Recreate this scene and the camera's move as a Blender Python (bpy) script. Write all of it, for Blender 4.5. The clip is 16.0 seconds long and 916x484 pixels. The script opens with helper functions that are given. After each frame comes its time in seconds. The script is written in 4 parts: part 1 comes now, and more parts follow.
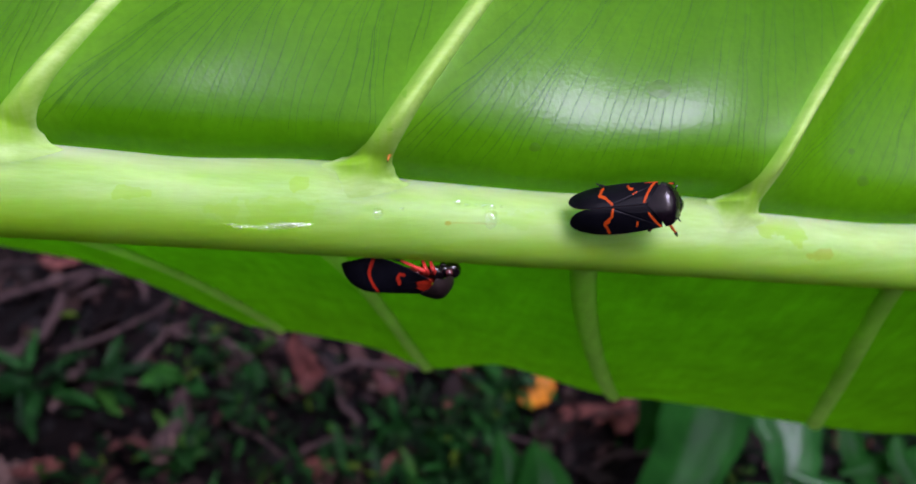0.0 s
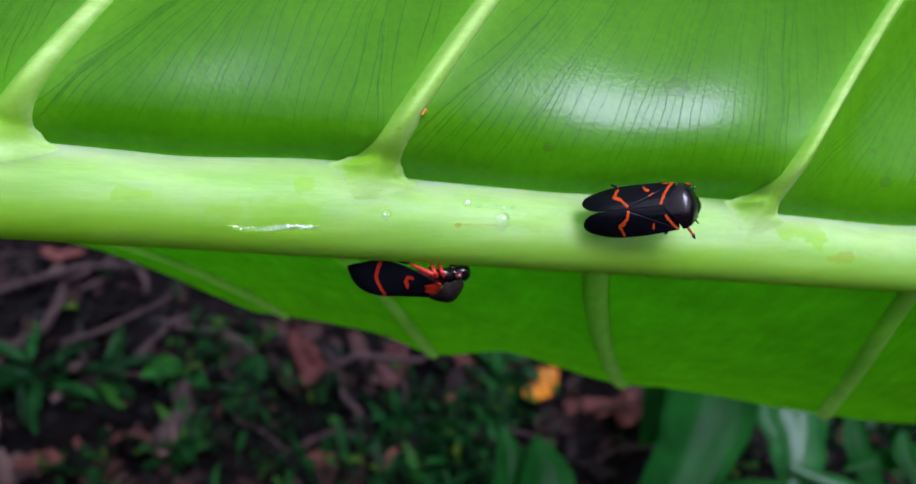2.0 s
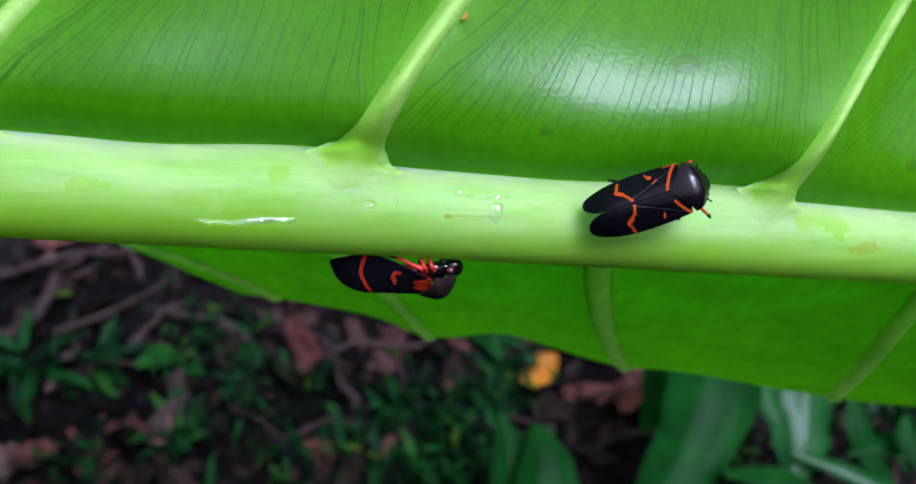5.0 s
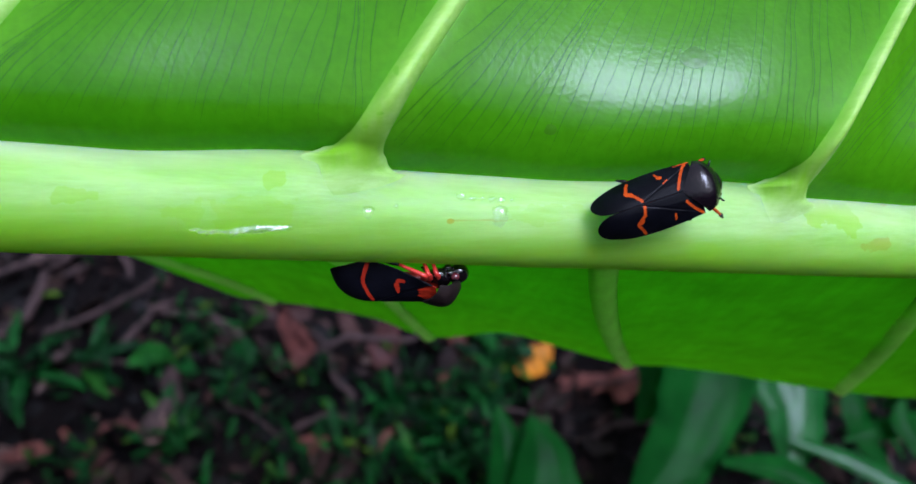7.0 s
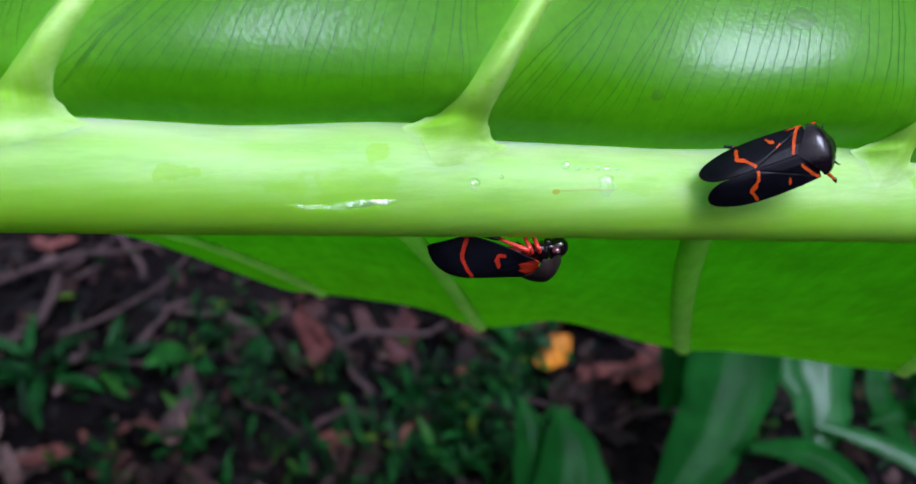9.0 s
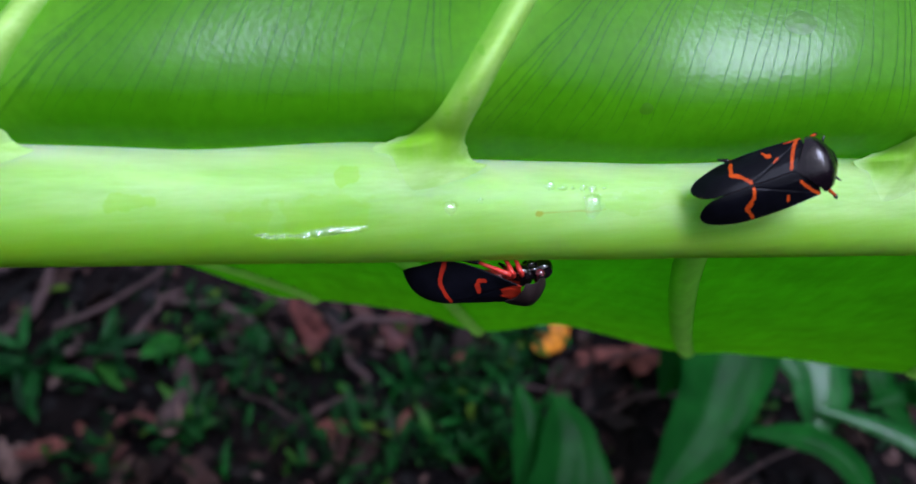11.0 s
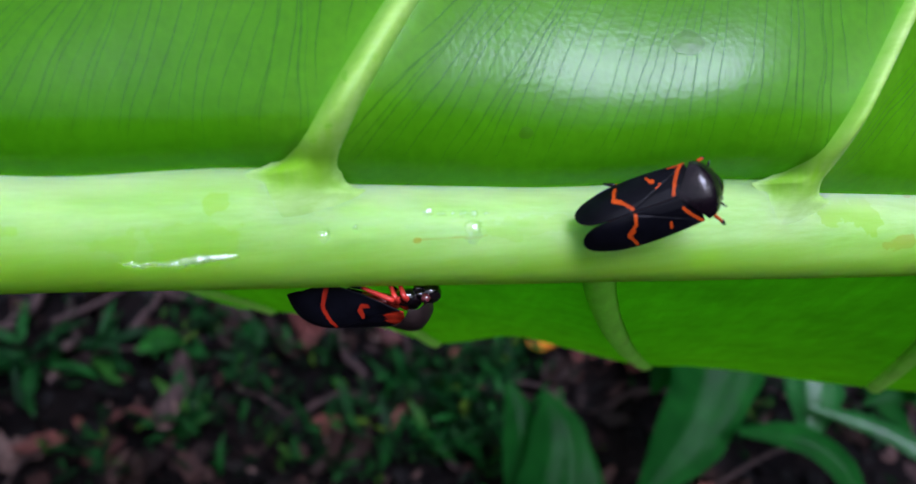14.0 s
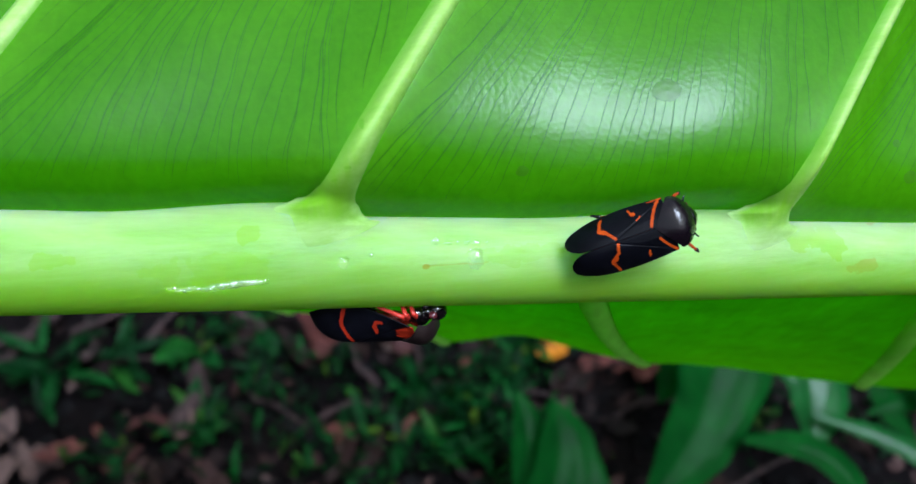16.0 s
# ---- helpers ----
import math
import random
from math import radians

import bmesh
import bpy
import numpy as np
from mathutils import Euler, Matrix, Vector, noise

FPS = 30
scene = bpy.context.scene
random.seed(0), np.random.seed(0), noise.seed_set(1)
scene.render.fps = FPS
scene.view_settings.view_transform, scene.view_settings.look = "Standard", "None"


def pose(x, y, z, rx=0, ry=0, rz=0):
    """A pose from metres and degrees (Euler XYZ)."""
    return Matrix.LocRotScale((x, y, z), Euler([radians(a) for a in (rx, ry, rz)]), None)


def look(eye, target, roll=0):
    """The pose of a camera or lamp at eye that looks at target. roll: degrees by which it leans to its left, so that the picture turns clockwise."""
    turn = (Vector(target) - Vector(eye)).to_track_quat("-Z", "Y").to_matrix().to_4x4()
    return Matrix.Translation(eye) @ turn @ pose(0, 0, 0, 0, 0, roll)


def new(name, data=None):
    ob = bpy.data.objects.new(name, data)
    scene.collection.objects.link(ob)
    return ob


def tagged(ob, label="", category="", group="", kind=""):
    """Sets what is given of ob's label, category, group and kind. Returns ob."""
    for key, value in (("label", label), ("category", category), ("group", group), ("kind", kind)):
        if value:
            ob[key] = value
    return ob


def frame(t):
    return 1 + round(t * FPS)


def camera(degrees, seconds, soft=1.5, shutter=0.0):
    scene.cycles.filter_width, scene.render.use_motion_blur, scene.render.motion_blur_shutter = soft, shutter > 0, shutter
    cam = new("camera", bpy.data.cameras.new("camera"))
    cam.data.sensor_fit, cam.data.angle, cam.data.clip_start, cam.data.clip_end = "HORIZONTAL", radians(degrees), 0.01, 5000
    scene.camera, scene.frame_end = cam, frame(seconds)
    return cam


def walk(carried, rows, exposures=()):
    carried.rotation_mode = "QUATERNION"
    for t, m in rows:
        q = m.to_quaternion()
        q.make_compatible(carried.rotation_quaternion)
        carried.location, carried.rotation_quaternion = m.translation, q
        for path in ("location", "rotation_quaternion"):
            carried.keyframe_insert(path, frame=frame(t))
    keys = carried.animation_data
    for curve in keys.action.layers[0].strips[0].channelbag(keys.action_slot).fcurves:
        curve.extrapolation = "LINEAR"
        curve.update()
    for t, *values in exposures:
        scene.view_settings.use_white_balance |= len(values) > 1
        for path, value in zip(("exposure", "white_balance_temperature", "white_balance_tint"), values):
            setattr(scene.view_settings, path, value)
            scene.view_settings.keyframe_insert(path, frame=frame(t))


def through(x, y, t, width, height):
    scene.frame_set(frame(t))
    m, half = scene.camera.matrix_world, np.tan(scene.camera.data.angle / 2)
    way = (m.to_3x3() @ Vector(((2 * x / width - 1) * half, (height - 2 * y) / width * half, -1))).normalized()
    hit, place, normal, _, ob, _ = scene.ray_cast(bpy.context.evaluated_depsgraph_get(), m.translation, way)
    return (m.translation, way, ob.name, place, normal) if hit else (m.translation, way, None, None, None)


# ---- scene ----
# The camera, hand-held about a hand's width in front of the leaf and looking down.
cam = camera(60.0, 16.0, 1.5)
FLOOR = 0.79
BASE = pose(0, 0, 0.60 * FLOOR, -38.0, 0, 0)
ROWS = [
    (0.0, 0.00020, 0.00030, -0.00116, 0.16, 0.63, -0.43),
    (0.5, 0.00052, 0.00462, 0.00143, -0.02, -0.01, -0.10),
    (1.0, -0.00325, 0.00558, 0.00000, 0.00, -0.10, -0.64),
    (1.5, -0.00328, 0.00543, 0.00041, 0.21, 0.00, -0.89),
    (2.0, -0.00103, 0.00387, 0.00054, 0.27, -0.06, -0.58),
    (2.5, -0.00089, 0.00199, 0.00156, 0.55, 0.10, -0.54),
    (3.0, -0.00091, 0.00356, 0.00000, 0.51, -0.13, -0.74),
    (3.5, -0.00172, 0.00724, 0.00037, 0.37, -0.77, -0.79),
    (4.0, 0.00050, 0.00984, 0.00153, 0.42, -1.01, -0.42),
    (6.5, -0.00113, 0.01633, 0.00188, -0.29, -1.82, 0.13),
    (7.0, -0.00159, 0.01652, 0.00359, -0.56, -2.02, 0.83),
    (7.5, -0.00507, 0.01621, 0.00147, -0.44, -2.10, 1.41),
    (8.0, -0.00921, 0.01463, -0.00099, -0.27, -2.10, 1.60),
    (10.5, -0.01627, 0.02664, 0.00569, -1.34, -3.39, 2.89),
    (11.0, -0.01164, 0.02528, 0.00598, -0.81, -3.85, 3.00),
    (11.5, -0.00808, 0.02533, 0.00756, -0.46, -4.01, 2.99),
    (12.0, -0.00319, 0.02511, 0.00863, -0.20, -4.23, 3.25),
    (12.5, 0.00027, 0.02572, 0.00933, -0.17, -4.34, 3.33),
    (13.0, 0.00361, 0.02646, 0.00926, -0.12, -4.42, 3.52),
    (13.5, 0.00324, 0.02731, 0.00838, 0.03, -4.53, 3.31),
    (14.0, 0.00350, 0.02746, 0.00907, 0.23, -4.52, 3.11),
    (14.5, 0.00446, 0.02560, 0.01069, 0.02, -4.66, 3.04),
    (15.0, 0.00278, 0.02445, 0.01177, 0.22, -4.44, 3.82),
    (15.5, 0.00408, 0.02380, 0.00902, 0.47, -4.44, 4.57),
    (16.0, 0.00454, 0.01695, 0.01197, 1.02, -3.86, 3.31),
]
STOPS = [(0.0, 0.21, 6600, 32), (1.0, 0.23, 6300, 24), (3.5, 0.3, 6100, 15), (6.5, 0.32, 5900, 10), (7.5, 0.36, 5880, 9), (8.0, 0.43, 6000, 12), (10.5, 0.32, 5980, 12),
         (12.5, 0.25, 6100, 15), (14.0, 0.26, 6080, 14), (14.5, 0.15, 5950, 11), (15.0, 0.23, 6080, 2), (15.5, 0.25, 6250, -11), (16.0, 0.39, 6100, -3)]
walk(cam, [(t, BASE @ pose(x, y, z, 90 + pitch, roll, yaw)) for t, x, y, z, yaw, pitch, roll in ROWS], STOPS)
cam.data.dof.use_dof = True
cam.data.dof.focus_distance = 0.1
cam.data.dof.aperture_fstop = 21.0

# ---- light: an overcast sky over the low side of an added ring ----
world = bpy.data.worlds.new("sky")
scene.world = world
world.use_nodes = True
wn = world.node_tree.nodes
sky = wn.new("ShaderNodeTexSky")
sky.sky_type = "NISHITA"
sky.sun_disc = False
SUN_EL, SUN_AZ = 63.0, 138.0
sky.sun_elevation = radians(SUN_EL)
sky.sun_rotation = radians(SUN_AZ)
sky.dust_density = 4.0
wn["Background"].inputs["Strength"].default_value = 0.15
overcast = wn.new("ShaderNodeHueSaturation")
overcast.inputs["Saturation"].default_value = 0.45
world.node_tree.links.new(sky.outputs["Color"], overcast.inputs["Color"])
world.node_tree.links.new(overcast.outputs["Color"], wn["Background"].inputs["Color"])
sun = bpy.data.lights.new("sun", "SUN")
sun.energy = 2.5
sun.angle = radians(27)
sun.color = (0.90, 0.955, 1.34)
sun_ob = new("sun", sun)
az, el = radians(SUN_AZ), radians(SUN_EL)
sun_dir = Vector((math.sin(az) * math.cos(el), math.cos(az) * math.cos(el), math.sin(el)))
sun_ob.matrix_basis = look(sun_dir * 5, (0, 0, 0))


# ---- materials ----
def mat_base(name):
    m = bpy.data.materials.new(name)
    m.use_nodes = True
    nt = m.node_tree
    return m, nt, nt.nodes["Principled BSDF"], nt.nodes["Material Output"]


def node(nt, kind, **kw):
    n = nt.nodes.new(kind)
    for key, value in kw.items():
        n.inputs[key.replace("_", " ")].default_value = value
    return n


def noise_col(nt, coord, scale, colours, detail=4.0, rough=0.55, stretch=None, lo=0.3, hi=0.7):
    """Noise through a colour ramp; coord is an output socket."""
    src = coord
    if stretch:
        mp = nt.nodes.new("ShaderNodeMapping")
        mp.inputs["Scale"].default_value = stretch
        nt.links.new(coord, mp.inputs["Vector"])
        src = mp.outputs["Vector"]
    n = node(nt, "ShaderNodeTexNoise", Scale=scale, Detail=detail, Roughness=rough)
    nt.links.new(src, n.inputs["Vector"])
    r = nt.nodes.new("ShaderNodeValToRGB")
    r.color_ramp.elements[0].position, r.color_ramp.elements[1].position = lo, hi
    r.color_ramp.elements[0].color, r.color_ramp.elements[1].color = (*colours[0], 1), (*colours[1], 1)
    nt.links.new(n.outputs["Fac"], r.inputs["Fac"])
    return r.outputs["Color"], n.outputs["Fac"]


def mix_col(nt, fac, a, b):
    n = nt.nodes.new("ShaderNodeMix")
    n.data_type = "RGBA"
    for sock, v in ((n.inputs[0], fac), (n.inputs[6], a), (n.inputs[7], b)):
        if isinstance(v, (int, float)):
            sock.default_value = v
        elif isinstance(v, tuple):
            sock.default_value = (*v, 1)
        else:
            nt.links.new(v, sock)
    return n.outputs[2]


def bump(nt, height, strength, distance, prior=None):
    b = node(nt, "ShaderNodeBump", Strength=strength, Distance=distance)
    nt.links.new(height, b.inputs["Height"])
    if prior:
        nt.links.new(prior, b.inputs["Normal"])
    return b.outputs["Normal"]


def leaf_material(name, dark, light, glow, through=0.45, rough=0.34, cell=1400.0, cell_depth=0.00006, spec=0.5, big=22.0, pale=None):
    m, nt, p, out = mat_base(name)
    co = nt.nodes.new("ShaderNodeTexCoord").outputs["Object"]
    col, _ = noise_col(nt, co, big, (dark, light))
    if pale:
        at = nt.nodes.new("ShaderNodeAttribute")
        at.attribute_name = "pale"
        col = mix_col(nt, at.outputs["Fac"], col, pale)
        # Gloss is cut next to the rib to suppress the rib's reflection there.
        dull = nt.nodes.new("ShaderNodeMapRange")
        dull.inputs["To Min"].default_value, dull.inputs["To Max"].default_value = spec, 0.1
        nr = nt.nodes.new("ShaderNodeAttribute")
        nr.attribute_name = "rib_dull"
        nt.links.new(nr.outputs["Fac"], dull.inputs["Value"])
    fine, ff = noise_col(nt, co, 900.0, ((0.82, 0.82, 0.82), (1.12, 1.12, 1.12)), detail=3)
    mul = nt.nodes.new("ShaderNodeMix")
    mul.data_type, mul.blend_type = "RGBA", "MULTIPLY"
    mul.inputs[0].default_value = 1.0
    nt.links.new(col, mul.inputs[6])
    nt.links.new(fine, mul.inputs[7])
    nt.links.new(mul.outputs[2], p.inputs["Base Color"])
    p.inputs["Roughness"].default_value = rough
    p.inputs["Specular IOR Level"].default_value = spec
    if pale:
        nt.links.new(dull.outputs["Result"], p.inputs["Specular IOR Level"])
    v = node(nt, "ShaderNodeTexVoronoi", Scale=cell)
    nt.links.new(co, v.inputs["Vector"])
    nrm = bump(nt, v.outputs["Distance"], 0.35, cell_depth)
    n2 = node(nt, "ShaderNodeTexNoise", Scale=160.0, Detail=3.0)
    nt.links.new(co, n2.inputs["Vector"])
    nrm = bump(nt, n2.outputs["Fac"], 0.07, 0.0003, nrm)
    nt.links.new(nrm, p.inputs["Normal"])
    tr = nt.nodes.new("ShaderNodeBsdfTranslucent")
    patch, _ = noise_col(nt, co, big * 1.7, (tuple(0.72 * c for c in glow), glow), detail=5, rough=0.65)
    streak, _ = noise_col(nt, co, 420.0, ((0.80, 0.82, 0.80), (1, 1, 1)), detail=4, stretch=(1.0, 0.25, 0.08))
    dim = nt.nodes.new("ShaderNodeMix")
    dim.data_type, dim.blend_type = "RGBA", "MULTIPLY"
    dim.inputs[0].default_value = 1.0
    nt.links.new(patch, dim.inputs[6])
    nt.links.new(streak, dim.inputs[7])
    nt.links.new(dim.outputs[2], tr.inputs["Color"])
    mx = node(nt, "ShaderNodeMixShader", Fac=through)
    nt.links.new(p.outputs[0], mx.inputs[1])
    nt.links.new(tr.outputs[0], mx.inputs[2])
    nt.links.new(mx.outputs[0], out.inputs["Surface"])
    return m


def rib_material(name, pale, green, stains=(), fan=None, flank=None, rib=None, rim_glint=None, under=None):
    """Pale waxy rib: fibres along x, wet stains of their own outline at given places (x, z, half length, half height)."""
    m, nt, p, out = mat_base(name)
    co = nt.nodes.new("ShaderNodeTexCoord").outputs["Object"]
    col, _ = noise_col(nt, co, 55.0, (green, pale), stretch=(0.4, 1.0, 2.2), lo=0.28, hi=0.66)
    wax, _ = noise_col(nt, co, 45.0, ((0.6, 0.6, 0.6), (0.95, 0.95, 0.95)), detail=5, rough=0.6, stretch=(0.5, 1.0, 2.0), lo=0.25, hi=0.75)
    dry, _ = noise_col(nt, co, 1500.0, ((0.35, 0.35, 0.35), (1, 1, 1)), detail=6, rough=0.75, stretch=(0.05, 1, 1), lo=0.30, hi=0.66)
    level = mix_col(nt, dry, (0.0, 0.0, 0.0), wax)
    fib, ff = noise_col(nt, co, 520.0, ((0.74, 0.82, 0.60), (1.14, 1.08, 1.30)), detail=6, rough=0.7, stretch=(0.025, 1, 1), lo=0.34, hi=0.66)
    mul = nt.nodes.new("ShaderNodeMix")
    mul.data_type, mul.blend_type = "RGBA", "MULTIPLY"
    mul.inputs[0].default_value = 1.0
    nt.links.new(col, mul.inputs[6])
    nt.links.new(fib, mul.inputs[7])
    c = mul.outputs[2]
    wob = node(nt, "ShaderNodeTexNoise", Scale=380.0, Detail=3.0)
    nt.links.new(co, wob.inputs["Vector"])
    for (sx, sz, a, b, tint, amount) in stains:
        mp = nt.nodes.new("ShaderNodeMapping")
        mp.vector_type = "TEXTURE"
        mp.inputs["Location"].default_value = (sx, 0, sz)
        mp.inputs["Scale"].default_value = (a, 1e3, b)
        nt.links.new(co, mp.inputs["Vector"])
        ln = nt.nodes.new("ShaderNodeVectorMath")
        ln.operation = "LENGTH"
        nt.links.new(mp.outputs["Vector"], ln.inputs[0])
        ad = nt.nodes.new("ShaderNodeMath")
        ad.operation = "MULTIPLY_ADD"
        nt.links.new(wob.outputs["Fac"], ad.inputs[0])
        ad.inputs[1].default_value = 3.2
        nt.links.new(ln.outputs["Value"], ad.inputs[2])
        mr = nt.nodes.new("ShaderNodeMapRange")
        mr.inputs["From Min"].default_value, mr.inputs["From Max"].default_value = 2.52, 2.64
        mr.inputs["To Min"].default_value, mr.inputs["To Max"].default_value = amount, 0.0
        nt.links.new(ad.outputs[0], mr.inputs["Value"])
        c = mix_col(nt, mr.outputs["Result"], c, tint)
        level = mix_col(nt, mr.outputs["Result"], level, (0.1, 0.1, 0.1))
    share = None
    for attr, tint in (("flank", flank), ("fan", fan), ("joint", rib), ("rim_glint", rim_glint), ("under", under)):
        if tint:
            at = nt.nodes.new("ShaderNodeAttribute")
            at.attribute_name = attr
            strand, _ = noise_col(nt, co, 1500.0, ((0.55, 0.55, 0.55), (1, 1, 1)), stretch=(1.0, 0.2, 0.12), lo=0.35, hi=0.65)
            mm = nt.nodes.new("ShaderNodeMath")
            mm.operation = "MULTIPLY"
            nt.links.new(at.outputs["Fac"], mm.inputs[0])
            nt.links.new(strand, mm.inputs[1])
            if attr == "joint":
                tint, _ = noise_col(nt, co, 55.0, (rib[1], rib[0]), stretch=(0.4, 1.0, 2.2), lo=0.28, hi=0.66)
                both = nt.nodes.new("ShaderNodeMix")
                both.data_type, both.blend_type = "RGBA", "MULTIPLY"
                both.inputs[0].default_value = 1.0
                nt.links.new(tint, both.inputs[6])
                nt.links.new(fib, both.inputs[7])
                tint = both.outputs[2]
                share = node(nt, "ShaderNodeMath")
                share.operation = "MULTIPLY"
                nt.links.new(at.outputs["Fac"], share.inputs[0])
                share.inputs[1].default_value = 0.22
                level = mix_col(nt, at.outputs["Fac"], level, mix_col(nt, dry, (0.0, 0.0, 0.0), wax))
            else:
                level = mix_col(nt, at.outputs["Fac"], level, {"fan": (0.5, 0.5, 0.5), "rim_glint": (1.0, 1.0, 1.0), "under": (0.05, 0.05, 0.05)}.get(attr, (0.15, 0.15, 0.15)))
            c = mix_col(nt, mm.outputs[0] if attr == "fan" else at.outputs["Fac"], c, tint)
    nt.links.new(c, p.inputs["Base Color"])
    p.inputs["Roughness"].default_value = 0.56
    p.inputs["IOR"].default_value = 1.42 if flank else 1.72
    nt.links.new(level, p.inputs["Specular IOR Level"])
    p.inputs["Subsurface Weight"].default_value = 0.1 if flank else 0.8
    p.inputs["Subsurface Radius"].default_value = (0.006, 0.009, 0.0008)
    p.inputs["Subsurface Scale"].default_value = 1.0
    nt.links.new(bump(nt, ff, 0.5, 0.00016), p.inputs["Normal"])
    tr = node(nt, "ShaderNodeBsdfTranslucent", Color=(0.72, 0.97, 0.08, 1))
    mx = node(nt, "ShaderNodeMixShader", Fac=0.22)
    if share:
        nt.links.new(share.outputs[0], mx.inputs[0])
    nt.links.new(p.outputs[0], mx.inputs[1])
    nt.links.new(tr.outputs[0], mx.inputs[2])
    nt.links.new(mx.outputs[0], out.inputs["Surface"])
    return m


def plain(name, a, b, scale, rough=0.5, spec=0.5, bump_scale=0.0, bump_depth=0.0, coat=0.0):
    m, nt, p, out = mat_base(name)
    co = nt.nodes.new("ShaderNodeTexCoord").outputs["Object"]
    col, fac = noise_col(nt, co, scale, (a, b))
    nt.links.new(col, p.inputs["Base Color"])
    p.inputs["Roughness"].default_value = rough
    p.inputs["Specular IOR Level"].default_value = spec
    p.inputs["Coat Weight"].default_value = coat
    p.inputs["Coat Roughness"].default_value = 0.12
    if bump_scale:
        n2 = node(nt, "ShaderNodeTexNoise", Scale=bump_scale, Detail=4.0)
        nt.links.new(co, n2.inputs["Vector"])
        nt.links.new(bump(nt, n2.outputs["Fac"], 0.5, bump_depth), p.inputs["Normal"])
    return m


STAIN = (0.25, 0.53, 0.012)
BROWN = (0.34, 0.24, 0.012)
DAMP = (0.10, 0.36, 0.015)
BLADE = leaf_material("leaf_blade", (0.052, 0.25, 0.001), (0.098, 0.37, 0.003), (0.21, 0.74, 0.001), through=0.45, rough=0.26, spec=0.48, pale=(0.13, 0.42, 0.012))
# Shaded-half copies of blade and vein; stronger glow stands in for missing backlight.
BLADE_LOW = leaf_material("leaf_blade_shaded_half", (0.04, 0.23, 0.001), (0.075, 0.35, 0.002), (0.21, 0.86, 0.003), through=0.9, rough=0.5, spec=0.2, big=45.0)
LOW_VEIN = leaf_material("shaded_vein", (0.13, 0.46, 0.02), (0.18, 0.52, 0.03), (0.56, 1.0, 0.16), through=0.8, rough=0.45)
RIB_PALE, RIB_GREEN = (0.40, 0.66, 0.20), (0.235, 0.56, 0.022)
# Pale tint for the highlight painted along the rib's upper edge.
GLINT_WHITE = (0.62, 0.76, 0.46)
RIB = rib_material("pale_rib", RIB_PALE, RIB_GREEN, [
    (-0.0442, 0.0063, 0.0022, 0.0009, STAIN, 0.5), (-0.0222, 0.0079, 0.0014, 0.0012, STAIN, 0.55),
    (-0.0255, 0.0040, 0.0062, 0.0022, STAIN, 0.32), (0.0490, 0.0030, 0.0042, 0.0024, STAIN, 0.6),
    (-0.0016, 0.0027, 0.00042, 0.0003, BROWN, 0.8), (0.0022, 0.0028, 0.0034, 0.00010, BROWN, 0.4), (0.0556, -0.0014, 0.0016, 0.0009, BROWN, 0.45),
    (0.0579, 0.0044, 0.0008, 0.0005, BROWN, 0.9), (0.010, 0.0035, 0.004, 0.0012, STAIN, 0.3)], rim_glint=GLINT_WHITE, under=(0.26, 0.58, 0.008))
# The rib colours given here repeat that painted highlight where veins join.
VEIN = rib_material("pale_vein", (0.36, 0.57, 0.15), (0.23, 0.47, 0.05), [
    (-0.0074, 0.0196, 0.0004, 0.0007, DAMP, 0.6), (-0.0094, 0.0150, 0.0008, 0.0003, DAMP, 0.6), (-0.0112, 0.0137, 0.0007, 0.0003, DAMP, 0.6)],
    fan=(0.19, 0.47, 0.006), flank=(0.12, 0.40, 0.015), rib=((0.48, 0.70, 0.28), (0.34, 0.63, 0.12)))
FINE = leaf_material("fine_vein", (0.032, 0.175, 0.001), (0.060, 0.25, 0.002), (0.12, 0.47, 0.002), through=0.38, rough=0.36, spec=0.34)
SPOTM = leaf_material("leaf_blemish", (0.046, 0.20, 0.001), (0.080, 0.28, 0.004), (0.16, 0.54, 0.002), through=0.40, rough=0.32, spec=0.46)
BLACK = plain("black_wing", (0.0015, 0.0015, 0.0025), (0.004, 0.004, 0.007), 500.0, 0.40, 0.10, 2600.0, 0.00006)
SHINY = plain("glossy_black_shield", (0.003, 0.0015, 0.003), (0.008, 0.004, 0.007), 700.0, 0.22, 0.5, 2600.0, 0.00010)
MATT = plain("brown_black_shield", (0.010, 0.006, 0.006), (0.024, 0.015, 0.014), 900.0, 0.4, 0.35, 1800.0, 0.00004)
GLOSS = plain("wet_black_head", (0.003, 0.002, 0.003), (0.008, 0.005, 0.006), 700.0, 0.10, 0.8, 2500.0, 0.00002, coat=0.8)
ORANGE = plain("orange_band", (0.34, 0.040, 0.003), (0.50, 0.070, 0.006), 900.0, 0.5, 0.12)
# The same orange bands, darkened and reddened for the shade below the rib.
ORANGE_SHADED = plain("orange_band_shaded", (0.22, 0.012, 0.005), (0.36, 0.024, 0.008), 900.0, 0.5, 0.12)
BELLY = plain("dark_red_belly", (0.22, 0.015, 0.01), (0.34, 0.03, 0.016), 900.0, 0.4, 0.4)
RED = plain("red_leg", (0.42, 0.018, 0.014), (0.60, 0.045, 0.03), 900.0, 0.3, 0.5)
EYE_M = plain("dark_red_eye", (0.07, 0.010, 0.016), (0.12, 0.020, 0.026), 900.0, 0.12, 0.6, coat=0.6)
